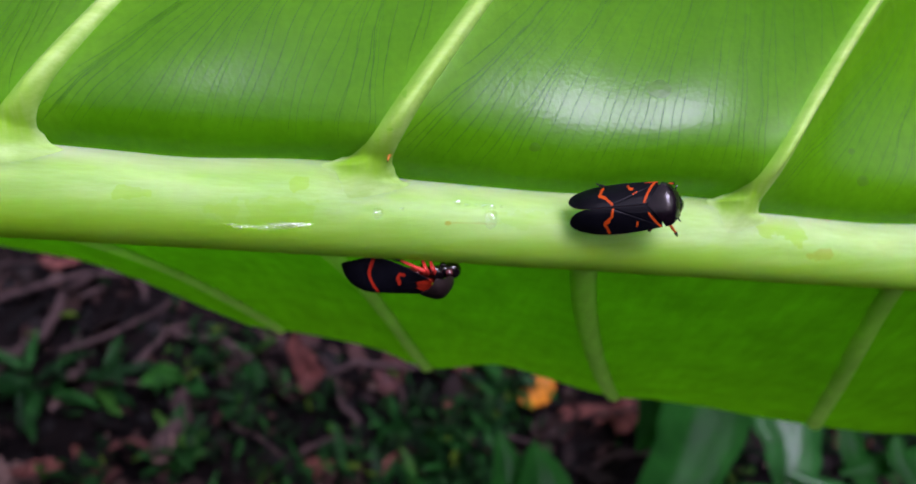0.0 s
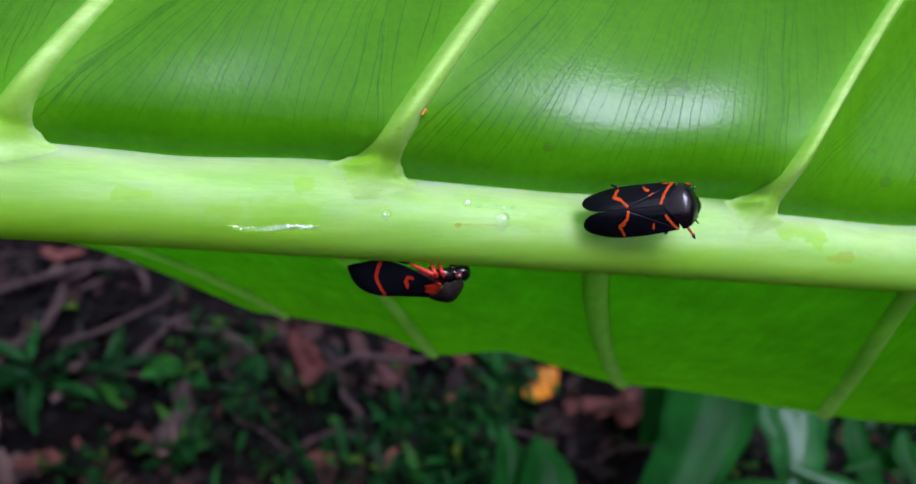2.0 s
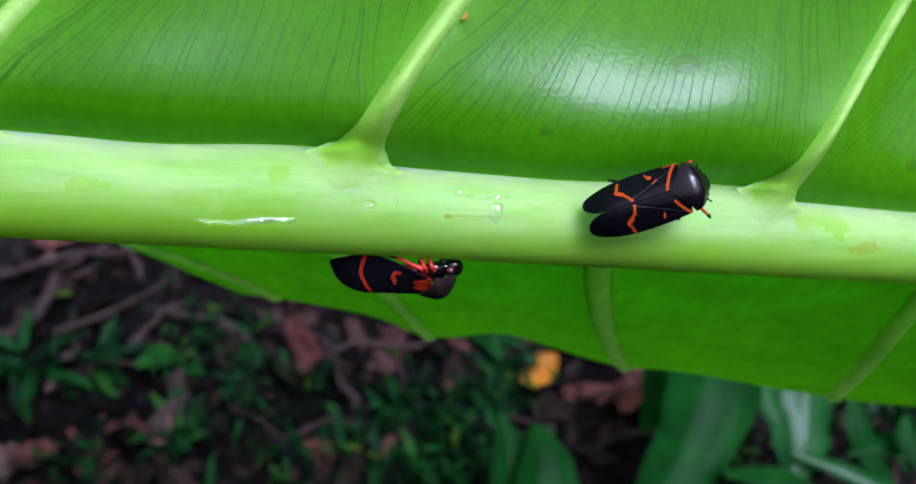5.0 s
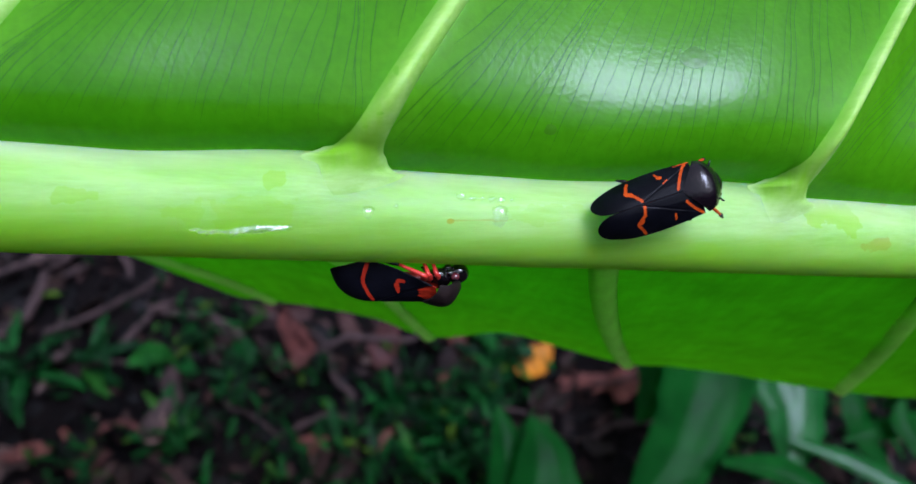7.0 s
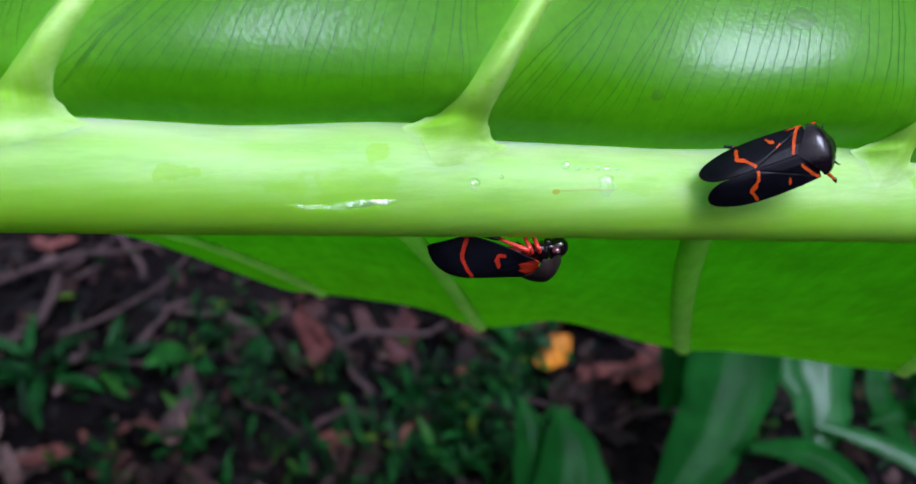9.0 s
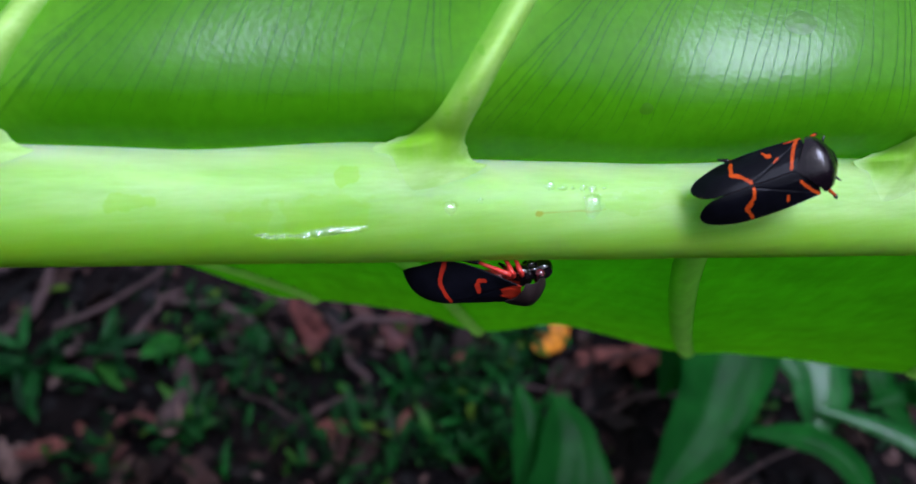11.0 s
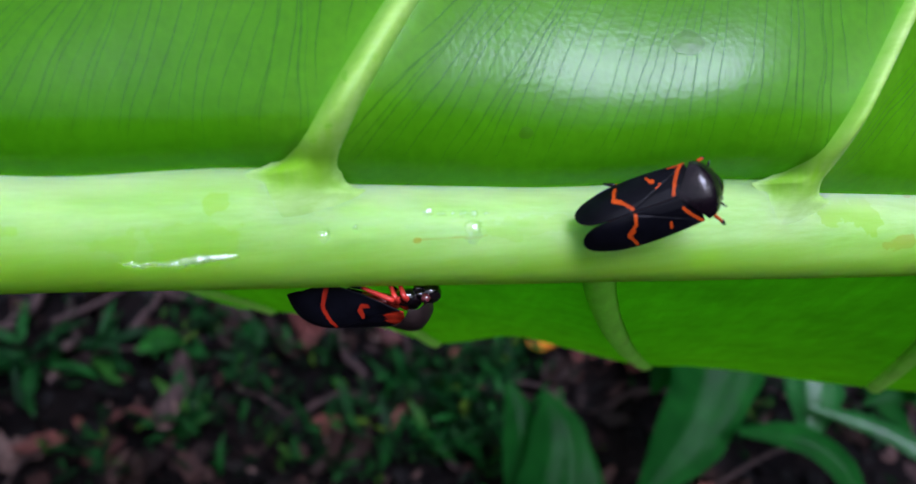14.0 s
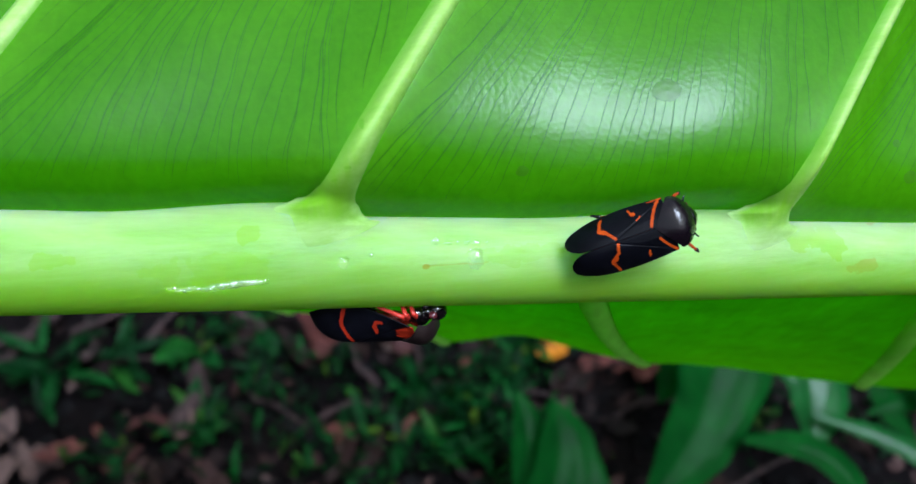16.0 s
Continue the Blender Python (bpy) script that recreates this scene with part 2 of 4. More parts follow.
AMBER = plain("amber_body", (0.55, 0.20, 0.02), (0.70, 0.28, 0.03), 3000.0, 0.35)
WATER, wnt, wp, wout = mat_base("water")
wp.inputs["Base Color"].default_value = (1, 1, 1, 1)
wp.inputs["Roughness"].default_value = 0.04
wp.inputs["Specular IOR Level"].default_value = 0.8
wp.inputs["IOR"].default_value = 1.50
wp.inputs["Transmission Weight"].default_value = 1.0
wp.inputs["Coat Weight"].default_value = 1.0
wp.inputs["Coat Roughness"].default_value = 0.03
wp.inputs["Coat IOR"].default_value = 1.9
# Near-black colours: the deep shade down here is put into the soil.
SOIL = plain("shaded_wet_soil", (0.0015, 0.0012, 0.0015), (0.007, 0.005, 0.005), 22.0, 0.9, 0.06, 60.0, 0.01)


def scatter_material(name, ramp, rough, through=0.0, spec=0.15, per_object=False):
    """Each piece takes its own colour out of a ramp."""
    m, nt, p, out = mat_base(name)
    if per_object:
        src = nt.nodes.new("ShaderNodeObjectInfo").outputs["Random"]
    else:
        src = nt.nodes.new("ShaderNodeNewGeometry").outputs["Random Per Island"]
    r = nt.nodes.new("ShaderNodeValToRGB")
    el = r.color_ramp.elements
    while len(el) < len(ramp):
        el.new(0.5)
    for e, (at, c) in zip(el, ramp):
        e.position, e.color = at, (*c, 1)
    nt.links.new(src, r.inputs["Fac"])
    co = nt.nodes.new("ShaderNodeTexCoord").outputs["Object"]
    mott, fac = noise_col(nt, co, 120.0, ((0.45, 0.45, 0.45), (1.3, 1.25, 1.2)))
    mul = nt.nodes.new("ShaderNodeMix")
    mul.data_type, mul.blend_type = "RGBA", "MULTIPLY"
    mul.inputs[0].default_value = 1.0
    nt.links.new(r.outputs["Color"], mul.inputs[6])
    nt.links.new(mott, mul.inputs[7])
    nt.links.new(mul.outputs[2], p.inputs["Base Color"])
    p.inputs["Roughness"].default_value = rough
    p.inputs["Specular IOR Level"].default_value = spec
    nt.links.new(bump(nt, fac, 0.4, 0.001), p.inputs["Normal"])
    if through:
        tr = nt.nodes.new("ShaderNodeBsdfTranslucent")
        nt.links.new(mul.outputs[2], tr.inputs["Color"])
        mx = node(nt, "ShaderNodeMixShader", Fac=through)
        nt.links.new(p.outputs[0], mx.inputs[1])
        nt.links.new(tr.outputs[0], mx.inputs[2])
        nt.links.new(mx.outputs[0], out.inputs["Surface"])
    return m


# Litter colours kept near black too, with the floor's shade in them.
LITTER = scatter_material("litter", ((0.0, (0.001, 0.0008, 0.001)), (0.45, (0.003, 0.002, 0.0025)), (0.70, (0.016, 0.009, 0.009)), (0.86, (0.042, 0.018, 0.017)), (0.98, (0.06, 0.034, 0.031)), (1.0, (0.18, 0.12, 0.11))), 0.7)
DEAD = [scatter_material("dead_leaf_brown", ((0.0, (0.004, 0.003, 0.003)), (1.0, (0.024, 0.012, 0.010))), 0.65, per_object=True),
        scatter_material("dead_leaf_pale", ((0.0, (0.10, 0.065, 0.06)), (1.0, (0.17, 0.11, 0.10))), 0.6, per_object=True),
        scatter_material("dead_leaf_red", ((0.0, (0.05, 0.018, 0.018)), (1.0, (0.19, 0.065, 0.055))), 0.6, per_object=True),
        scatter_material("dead_leaf_orange", ((0.0, (0.42, 0.14, 0.01)), (1.0, (0.5, 0.2, 0.02))), 0.5, per_object=True)]
TWIG = plain("twig_bark", (0.020, 0.012, 0.012), (0.065, 0.038, 0.037), 120.0, 0.8, 0.3, 300.0, 0.001)
# Greens darkened likewise for the shade on the floor.
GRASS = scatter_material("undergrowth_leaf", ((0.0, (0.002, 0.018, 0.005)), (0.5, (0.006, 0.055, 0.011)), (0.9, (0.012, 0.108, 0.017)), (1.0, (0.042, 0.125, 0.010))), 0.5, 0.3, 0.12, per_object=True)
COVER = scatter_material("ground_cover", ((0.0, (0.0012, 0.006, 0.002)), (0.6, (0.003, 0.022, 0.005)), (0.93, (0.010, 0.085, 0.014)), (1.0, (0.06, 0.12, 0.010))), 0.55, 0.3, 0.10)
STRAP = leaf_material("strap_leaf", (0.0035, 0.042, 0.006), (0.009, 0.090, 0.012), (0.018, 0.24, 0.015), through=0.36, rough=0.32, cell=220.0, cell_depth=0.0009, spec=0.045, big=55.0)
# Lighter, glossier copy of the strap leaf; sky sheen is partly in its colour.
STRAP_SHEEN = leaf_material("shining_strap_leaf", (0.006, 0.060, 0.010), (0.014, 0.120, 0.022), (0.02, 0.32, 0.03), through=0.30, rough=0.30, cell=220.0, cell_depth=0.0009, spec=0.22, big=55.0)
STRAP_RIB = plain("strap_leaf_midrib", (0.008, 0.085, 0.010), (0.016, 0.13, 0.018), 60.0, 0.6, 0.05)
DARK_RING = plain("dark_ring", (0.006, 0.012, 0.005), (0.02, 0.04, 0.015), 1.5, 0.9, 0.1)


# ---- mesh helpers ----
def link_mesh(name, verts, faces, mats, parent=None, label="", smooth=True, index=None):
    me = bpy.data.meshes.new(name)
    me.from_pydata([tuple(v) for v in verts], [], faces)
    for m in (mats if isinstance(mats, (list, tuple)) else [mats]):
        me.materials.append(m)
    if index is not None:
        me.polygons.foreach_set("material_index", index)
    me.polygons.foreach_set("use_smooth", [smooth] * len(me.polygons))
    me.update()
    ob = new(name, me)
    ob.parent = parent
    if label:
        tagged(ob, label)
    return ob


def grid_faces(nu, nv, wrap=False, flip=False):
    faces = []
    for i in range(nu - 1):
        for j in range(nv if wrap else nv - 1):
            k = (j + 1) % nv
            q = (i * nv + j, i * nv + k, (i + 1) * nv + k, (i + 1) * nv + j)
            faces.append(q[::-1] if flip else q)
    return faces


def tube(points, radii, sides=10, up=(0, -1, 0), squash=1.0):
    """Rings round a line of points, closed at both ends."""
    verts, n = [], len(points)
    pts = [Vector(p) for p in points]
    for i, p in enumerate(pts):
        d = (pts[min(i + 1, n - 1)] - pts[max(i - 1, 0)]).normalized()
        a = d.cross(Vector(up))
        if a.length < 1e-4:
            a = d.cross(Vector((1, 0, 0.3)))
        a.normalize()
        b = a.cross(d).normalized()
        for k in range(sides):
            w = 2 * math.pi * k / sides
            verts.append(p + (a * math.cos(w) + b * math.sin(w) * squash) * radii[i])
    faces = grid_faces(n, sides, wrap=True)
    faces.append(tuple(range(sides))[::-1])
    faces.append(tuple(range((n - 1) * sides, n * sides)))
    return verts, faces


def ball(c, r, nu=14, nv=20, jag=0.0, seed=0):
    verts = []
    for i in range(nu):
        th = math.pi * (i + 0.02) / (nu - 1 + 0.04)
        for j in range(nv):
            ph = 2 * math.pi * j / nv
            d = Vector((math.cos(th), math.sin(th) * math.cos(ph), math.sin(th) * math.sin(ph)))
            k = 1 + jag * noise.noise(d * 2.0 + Vector((seed, 0, 0)))
            verts.append(Vector(c) + Vector((d.x * r[0], d.y * r[1], d.z * r[2])) * k)
    return verts, grid_faces(nu, nv, wrap=True, flip=True)


def joined(*pieces):
    verts, faces = [], []
    for v, f in pieces:
        o = len(verts)
        verts += list(v)
        faces += [tuple(i + o for i in q) for q in f]
    return verts, faces


def scaled(piece, s):
    return [Vector(v) * s for v in piece[0]], piece[1]


def solid(ob, t, offset=0.0):
    m = ob.modifiers.new("thickness", "SOLIDIFY")
    m.thickness, m.offset = t, offset
    return ob


def thing(name, m, label, category, group="", kind=""):
    ob = new(name)
    ob.empty_display_size = 0.01
    ob.matrix_basis = m
    return tagged(ob, label, category, group, kind)


# ---- ground and an added unseen ring round it ----
def build_ground():
    verts, xs = [], []
    for k in range(90):
        s = -1 + 2 * k / 89
        xs.append(0.9 * s + 40 * s ** 9)
    for x in xs:
        for y in xs:
            near = 1 / (1 + (x * x + y * y) / 9)
            h = 0.05 * noise.noise(Vector((x * 3, y * 3, 0))) + 0.02 * noise.noise(Vector((x * 11, y * 11, 4)))
            verts.append(Vector((x, y + 0.6, (h - 0.02) * near)) * FLOOR)
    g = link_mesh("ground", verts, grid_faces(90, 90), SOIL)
    tagged(g, "wet soil of the forest floor under leaf litter, shade in its colour", "ground", kind="structure")
    # Added ring out of view; its gap and tall side steer the sky's light.
    ring = []
    for i in range(49):
        a = 2 * math.pi * i / 48
        for j, z in enumerate((-0.2, 0.6, 1.2, 1.9, 2.5)):
            gap = max(0.0, min(1.0, (a - 1.25) / 0.5)) * max(0.0, min(1.0, (3.9 - a) / 0.5))
            top = 1.0 - 0.85 * gap + 2.4 * math.exp(-((a - 0.6) / 0.55) ** 2)
            z = z * top if z > 0 else z
            r = 5.5 + 0.5 * noise.noise(Vector((3 * math.cos(a), 3 * math.sin(a), z)))
            ring.append((r * math.cos(a), 0.6 + r * math.sin(a), z + (0.7 * noise.noise(Vector((5 * math.cos(a), 5 * math.sin(a), 9))) if j == 4 else 0)))
    b = link_mesh("backdrop", ring, grid_faces(49, 5), DARK_RING)
    tagged(b, "added unseen dark green ring round the place, low on one side", "forest", kind="structure")


build_ground()


def on_floor(m):
    """The plan of the undergrowth, drawn larger, at its true size."""
    return Matrix.Scale(FLOOR, 4) @ m


def floor_z(x, y):
    y = y - 0.6
    near = 1 / (1 + (x * x + y * y) / 9)
    return (0.05 * noise.noise(Vector((x * 3, y * 3, 0))) + 0.02 * noise.noise(Vector((x * 11, y * 11, 4))) - 0.02) * near


# ---- the great leaf; lengths below in decimetres from the base frame ----
DM = 0.1
LEAF_Y = 1.2
LEAF = BASE @ pose(0, LEAF_Y * DM, 0)


def L(x, y, z):
    return Vector((x * DM, (y - LEAF_Y) * DM, z * DM))


def rib_axis(x):
    return 1.190 + 0.140 * x + 0.03 * x * x, 0.032 - 0.066 * x


def rib_r(x):
    return min(0.085, max(0.006, 0.062 - (0.016 if x < 0 else 0.010) * x if x < 1.6 else (2.45 - x) * 0.054))


def rib_crown(x):
    """The rib's height above its axis: it swells up to each side vein and falls behind it."""
    up = 0.0
    bases = [v[0] + 0.012 for v in VEINS]
    for a, e in zip(bases, bases[1:]):
        p = (x - a) / (e - a)
        if 0 <= p < 1:
            u = max(0.0, min(1.0, (p - 0.35) / 0.5))
            d = max(0.0, min(1.0, (p - 0.95) / 0.05))
            up = 0.015 * u * u * (3 - 2 * u) * (1 - d * d * (3 - 2 * d))
    return rib_r(x) + up * 1.15


def rib_top(x):
    return rib_axis(x)[1] + 0.87 * rib_crown(x)


VEINS = [(-1.62, 0.5, 0.030, 0.0), (-1.12, 0.55, 0.028, -0.1), (-0.600, 0.62, 0.028, -0.3), (-0.123, 0.635, 0.0240, -0.06), (0.433, 0.48, 0.0195, 0.9), (0.93, 0.60, 0.014, 0.8), (1.40, 0.7, 0.012, 0.6)]


def vein_x(k, t):
    xb, s, _, c = VEINS[k]
    return xb + s * t + c * t * t / (1 + t)


def panel(x, t):
    """Which pair of side veins the place lies between, and how far across."""
    for k in range(len(VEINS) - 1):
        a, b = vein_x(k, t), vein_x(k + 1, t)
        if a <= x < b:
            return k, (x - a) / (b - a)
    return (-1, 0.5) if x < vein_x(0, t) else (len(VEINS) - 1, 0.5)


# how each panel bulges between its veins near the rib, and further up
DISH = {3: (0.0221, 0.0085, -0.0039, -0.0021), 2: (0.0112, -0.0101, 0.0028, 0.0005)}
DISH_UP = {3: (-0.1323, 0.0782, 0.0378, 0.0197), 2: (-0.1165, 0.0094, -0.0257, -0.0142)}


def blade_y(x, z, ridges=True):
    low = rib_axis(x)[1] + 0.87 * rib_r(x)
    t = max(0.0, z - rib_top(x))
    t = max(0.0, z - low - (rib_top(x) - low) * math.exp(-t / 0.05))
    yb = rib_axis(x)[0] - 0.5 * rib_r(x)
    k, p = panel(x, t)
    grow = 1 - math.exp(-t / 0.05)
    y = yb - 0.10 * (1 - math.exp(-t / 0.044)) + 0.50 * (math.sqrt(t * t + 0.0773) - 0.278) - 0.05 * (x + 0.1 - math.sqrt((x + 0.1) ** 2 + 0.03)) * min(t, 0.6) - 0.12 * min(0.0, x - vein_x(3, t)) * (1 - math.exp(-t / 0.08))
    y += 0.05 * (math.sqrt((t - 0.06) ** 2 + 0.0009) + (t - 0.06) - 0.0071)
    p = p if k == 3 else p ** 0.613 if k != 2 else p ** 0.7
    y += sum(a * math.sin((n + 1) * math.pi * p) for n, a in enumerate(DISH.get(k, (0.045,)))) * grow
    y += sum(a * math.sin((n + 1) * math.pi * p) for n, a in enumerate(DISH_UP.get(k, ()))) * 0.16 * (1 - math.exp(-(math.sqrt((t - 0.1) ** 2 + 0.0025) + t - 0.1) / 0.32))
    y -= 0.004 * noise.noise(Vector((x * 4.0, z * 4.0, 1.7))) * grow
    if ridges:
        for n, (xb, s, r, c) in enumerate(VEINS):
            d = (x - vein_x(n, t)) * 0.86
            foot = math.exp(-t / 0.035)
            if d < 0:
                d /= 1.35 + 1.0 * foot
            w = r * (1 - 0.5 * min(t, 1.5) / 1.5)
            if abs(d) < 5 * w:
                y -= (0.26 - 0.10 * foot) * w * math.exp(-(d / (1.5 * w)) ** 2) * min(1.0, t / 0.09)
    return y


def base_y(x, z):
    """The front of the leaf without its side veins: blade above, rib below."""
    if z >= rib_top(x):
        return blade_y(x, z, False)
    yc, zc = rib_axis(x)
    h = (z - zc) / (rib_crown(x) if z > zc else rib_r(x))
    return yc - rib_r(x) * 0.98 * math.sqrt(max(0.0, 1 - h * h))


def spaced(lo, hi, a, b, fine, coarse):
    """Steps from lo to hi: fine between a and b, coarser outside."""
    out, v = [], lo
    while v < hi:
        out.append(v)
        v += fine if a <= v <= b else coarse
    return out + [hi]


def vein_reach(x):
    lobe = max(0.0, min(1.0, (1.0 - x) / 1.3))
    return max(0.02, 2.3 * (1 - abs((x + 0.55) / 2.95) ** 2.2) * (0.30 + 0.70 * lobe * lobe * (3 - 2 * lobe)))


def blade_width(x):
    """The upper half's height over the rib."""
    w = vein_reach(x)
    return w / (1 + (w / 1.05) ** 4) ** 0.25


def build_leaf():
    leaf = thing("large_leaf", LEAF, "large glossy green leaf with thick pale midrib, underside out", "leaf")
    # midrib
    xs = spaced(-2.6, 2.44, -0.9, 1.0, 0.012, 0.06)
    verts, n = [], 40
    for x in xs:
        yc, zc = rib_axis(x)
        r = rib_r(x) * (1 + 0.012 * noise.noise(Vector((x * 7, 0, 0))))
        for k in range(n):
            w = 2 * math.pi * k / n
            rr = r * (1 + 0.006 * noise.noise(Vector((x * 2.5, 3 * math.cos(w), 3 * math.sin(w)))))
            tall = rib_crown(x) / rib_r(x) if math.sin(w) > 0 else 1.0
            verts.append(L(x, yc + rr * math.cos(w) * 0.98, zc + rr * math.sin(w) * tall))
    faces = grid_faces(len(xs), n, wrap=True) + [tuple(range(n))[::-1], tuple(range((len(xs) - 1) * n, len(xs) * n))]
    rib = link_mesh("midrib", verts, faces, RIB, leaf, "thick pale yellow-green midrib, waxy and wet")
    rim_glint, under = [], []
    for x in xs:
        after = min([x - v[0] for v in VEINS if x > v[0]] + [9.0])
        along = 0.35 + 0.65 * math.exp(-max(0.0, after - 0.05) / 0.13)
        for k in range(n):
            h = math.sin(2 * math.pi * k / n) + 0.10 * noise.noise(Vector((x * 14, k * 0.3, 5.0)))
            # The wet upper edge's highlight, put in as pale colour, strongest past each vein.
            rim_glint.append(0.8 * along * max(0.0, min(1.0, (h - 0.45) / 0.4)))
            # Light coming through the rib's lower side, put in as a greener tint.
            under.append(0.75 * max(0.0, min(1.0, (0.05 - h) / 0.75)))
    rib.data.attributes.new("rim_glint", "FLOAT", "POINT").data.foreach_set("value", rim_glint)
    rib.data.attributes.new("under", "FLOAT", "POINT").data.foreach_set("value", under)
    # upper half of the blade
    xs = spaced(-2.6, 2.3, -0.95, 0.95, 0.0055, 0.07)
    ts = spaced(0.0, 1.0, 0.0, 0.04, 0.0026, 0.05)
    ts = [v for v in ts if v <= 0.04] + spaced(0.044, 1.0, 0.0, 0.52, 0.0075, 0.05)
    verts = []
    for x in xs:
        w = blade_width(x)
        z0 = rib_top(x) - 0.006
        for s in ts:
            z = z0 + w * s
            verts.append(L(x, blade_y(x, z) , z))
    tissue, rib_dull = [], []
    for x in xs:
        for s in ts:
            t = blade_width(x) * s
            v = 0.0
            for n, (xb, sl, r, c) in enumerate(VEINS):
                d = (x - vein_x(n, t)) * 0.86
                d = d / 1.6 if d < 0 else d
                v = max(v, math.exp(-(d / (1.5 * r)) ** 2))
            tissue.append(max(0.85 * v, 0.9 * math.exp(-max(t - 0.004, 0.0) / 0.006)))
            rib_dull.append(min(1.0, 1.3 * math.exp(-t / 0.03)))
    up = link_mesh("blade_upper_half", verts, grid_faces(len(xs), len(ts)), BLADE, leaf, "glossy green upper half of the blade")
    up.data.attributes.new("pale", "FLOAT", "POINT").data.foreach_set("value", tissue)
    up.data.attributes.new("rib_dull", "FLOAT", "POINT").data.foreach_set("value", rib_dull)
    # side veins of the upper half
    for k, (xb, s, r, c) in enumerate(VEINS):
        reach, end = vein_reach(xb) * 0.85, blade_width(xb) * 0.9
        z0 = rib_top(xb)
        ts2 = [-0.058 + 0.003 * i for i in range(55)]
        ts2 += [0.108 + 0.004 * i for i in range(80)]
        while ts2[-1] < end:
            ts2.append(ts2[-1] + 0.05)
        verts, fan, flank, joint, m = [], [], [], [], 37
        size = r / 0.024
        top_l, top_r = rib_top(xb - 0.07) - z0, rib_top(xb + 0.06) - z0

        def flare(t, radius):
            u = max(0.0, min(1.0, t / radius))
            return radius * (1 - math.sqrt(1 - (1 - u) ** 2))

        for t in ts2:
            u = max(t, 0.0)
            foot = math.exp(-u / 0.03)
            thin = 1 - 0.7 * u / reach
            tip = max(0.02, 1 - (max(0.0, top_r - 0.006 - t) / 0.034) ** 1.6) if t > top_r - 0.040 else 0.02
            tip_l = max(0.02, 1 - (max(0.0, top_l - 0.004 - t) / (0.036 + top_l - top_r)) ** 0.9)
            wl = (r * 1.35 * thin + flare(t - top_l + 0.006, 0.050 * size)) * min(tip, tip_l)
            wr = (r * 0.95 * thin + flare(t - top_r + 0.006, 0.045 * size)) * tip
            rise = max(0.0, min(1.0, (t + 0.020) / 0.100))
            rise = rise * rise * (3 - 2 * rise)
            h = r * 0.80 * thin * rise
            fade = max(0.0, min(1.0, (t + 0.058) / 0.030))
            fade = fade * fade * (3 - 2 * fade)
            done = max(0.0, min(1.0, (t - 0.045) / 0.070))
            done = 1 - done * done * (3 - 2 * done)
            xv = vein_x(k, u) + min(t, 0.0) * 0.7
            for j in range(m):
                s = -1 + 2 * j / (m - 1)
                x = xv + (s * wl if s < 0 else s * wr)
                z = z0 + t
                p = (1 - s ** 2.2) ** 0.9 if s > 0 else 0.5 + 0.5 * math.cos(math.pi * abs(s) ** 0.9)
                gap = 0.002 + 0.010 * math.exp(-(t / 0.018) ** 2)
                y = sum(base_y(x, z + o * gap) for o in (-1.4, -0.7, 0.0, 0.7, 1.4)) / 5
                lo, hi = base_y(x, z0 - 0.032), base_y(x, z0 + 0.09)
                v = y - (lo + (hi - lo) * (t + 0.032) / 0.122)
                fill = 0.5 * (v + math.sqrt(v * v + 0.00005)) * done * fade
                y += 0.0010 - (fill + h + 0.0014 * fade) * p + 0.0015 * (1 - fade)
                verts.append(L(x, y, z))
                near = math.exp(-max(t - 0.012, 0.0) / 0.05)
                fan.append(min(1.0, 1.15 * near * (1 - max(0.0, s - 0.1) ** 1.2)) * max(0.0, min(1.0, (t + 0.03) / 0.04)))
                side = max(0.0, min(1.0, (0.0 - s) / 0.8)) ** 0.9 * (1 - foot) if s < 0.0 else max(0.0, (s - 0.62) / 0.38) ** 1.2 * (1 - foot)
                flank.append(side)
                rim_near = max(0.0, min(1.0, (top_l + 0.022 - t) / 0.02))
                joint.append(max(0.0, min(1.0, max((-0.008 - t) / 0.022, rim_near * (abs(s) - 0.65) / 0.3))))
        sv = link_mesh("side_vein", verts, grid_faces(len(ts2), m, flip=True), VEIN, leaf, "pale green side vein")
        for attr, values in (("fan", fan), ("flank", flank), ("joint", joint)):
            sv.data.attributes.new(attr, "FLOAT", "POINT").data.foreach_set("value", values)
    # fine veins running up each panel
    rng = random.Random(4)
    pieces = []
    for k in range(1, 6):
        starts = []
        p = 0.02
        while p < 0.98:
            t = rng.uniform(0.022, 0.045)
            starts.append((vein_x(k, t) + p * (vein_x(k + 1, t) - vein_x(k, t)), t))
            p += rng.uniform(0.020, 0.042)
        t = 0.03
        while t < 0.42:
            starts.append((vein_x(k, t) + VEINS[k][2] * 1.0, t))
            t += rng.uniform(0.045, 0.080)
        t = 0.06
        while t < 0.40:
            starts.append((vein_x(k + 1, t) - VEINS[k + 1][2] * 1.7, t))
            t += rng.uniform(0.028, 0.05)
        for x, t in starts:
            line, bend, seed = [], rng.uniform(-2.5, 2.5), rng.uniform(0, 90)
            stop = rng.uniform(0.3, 0.48)
            while t < stop:
                kk, p = panel(x, t)
                if kk != k or p > 0.985:
                    break
                z = rib_top(x) + t
                line.append((x, z))
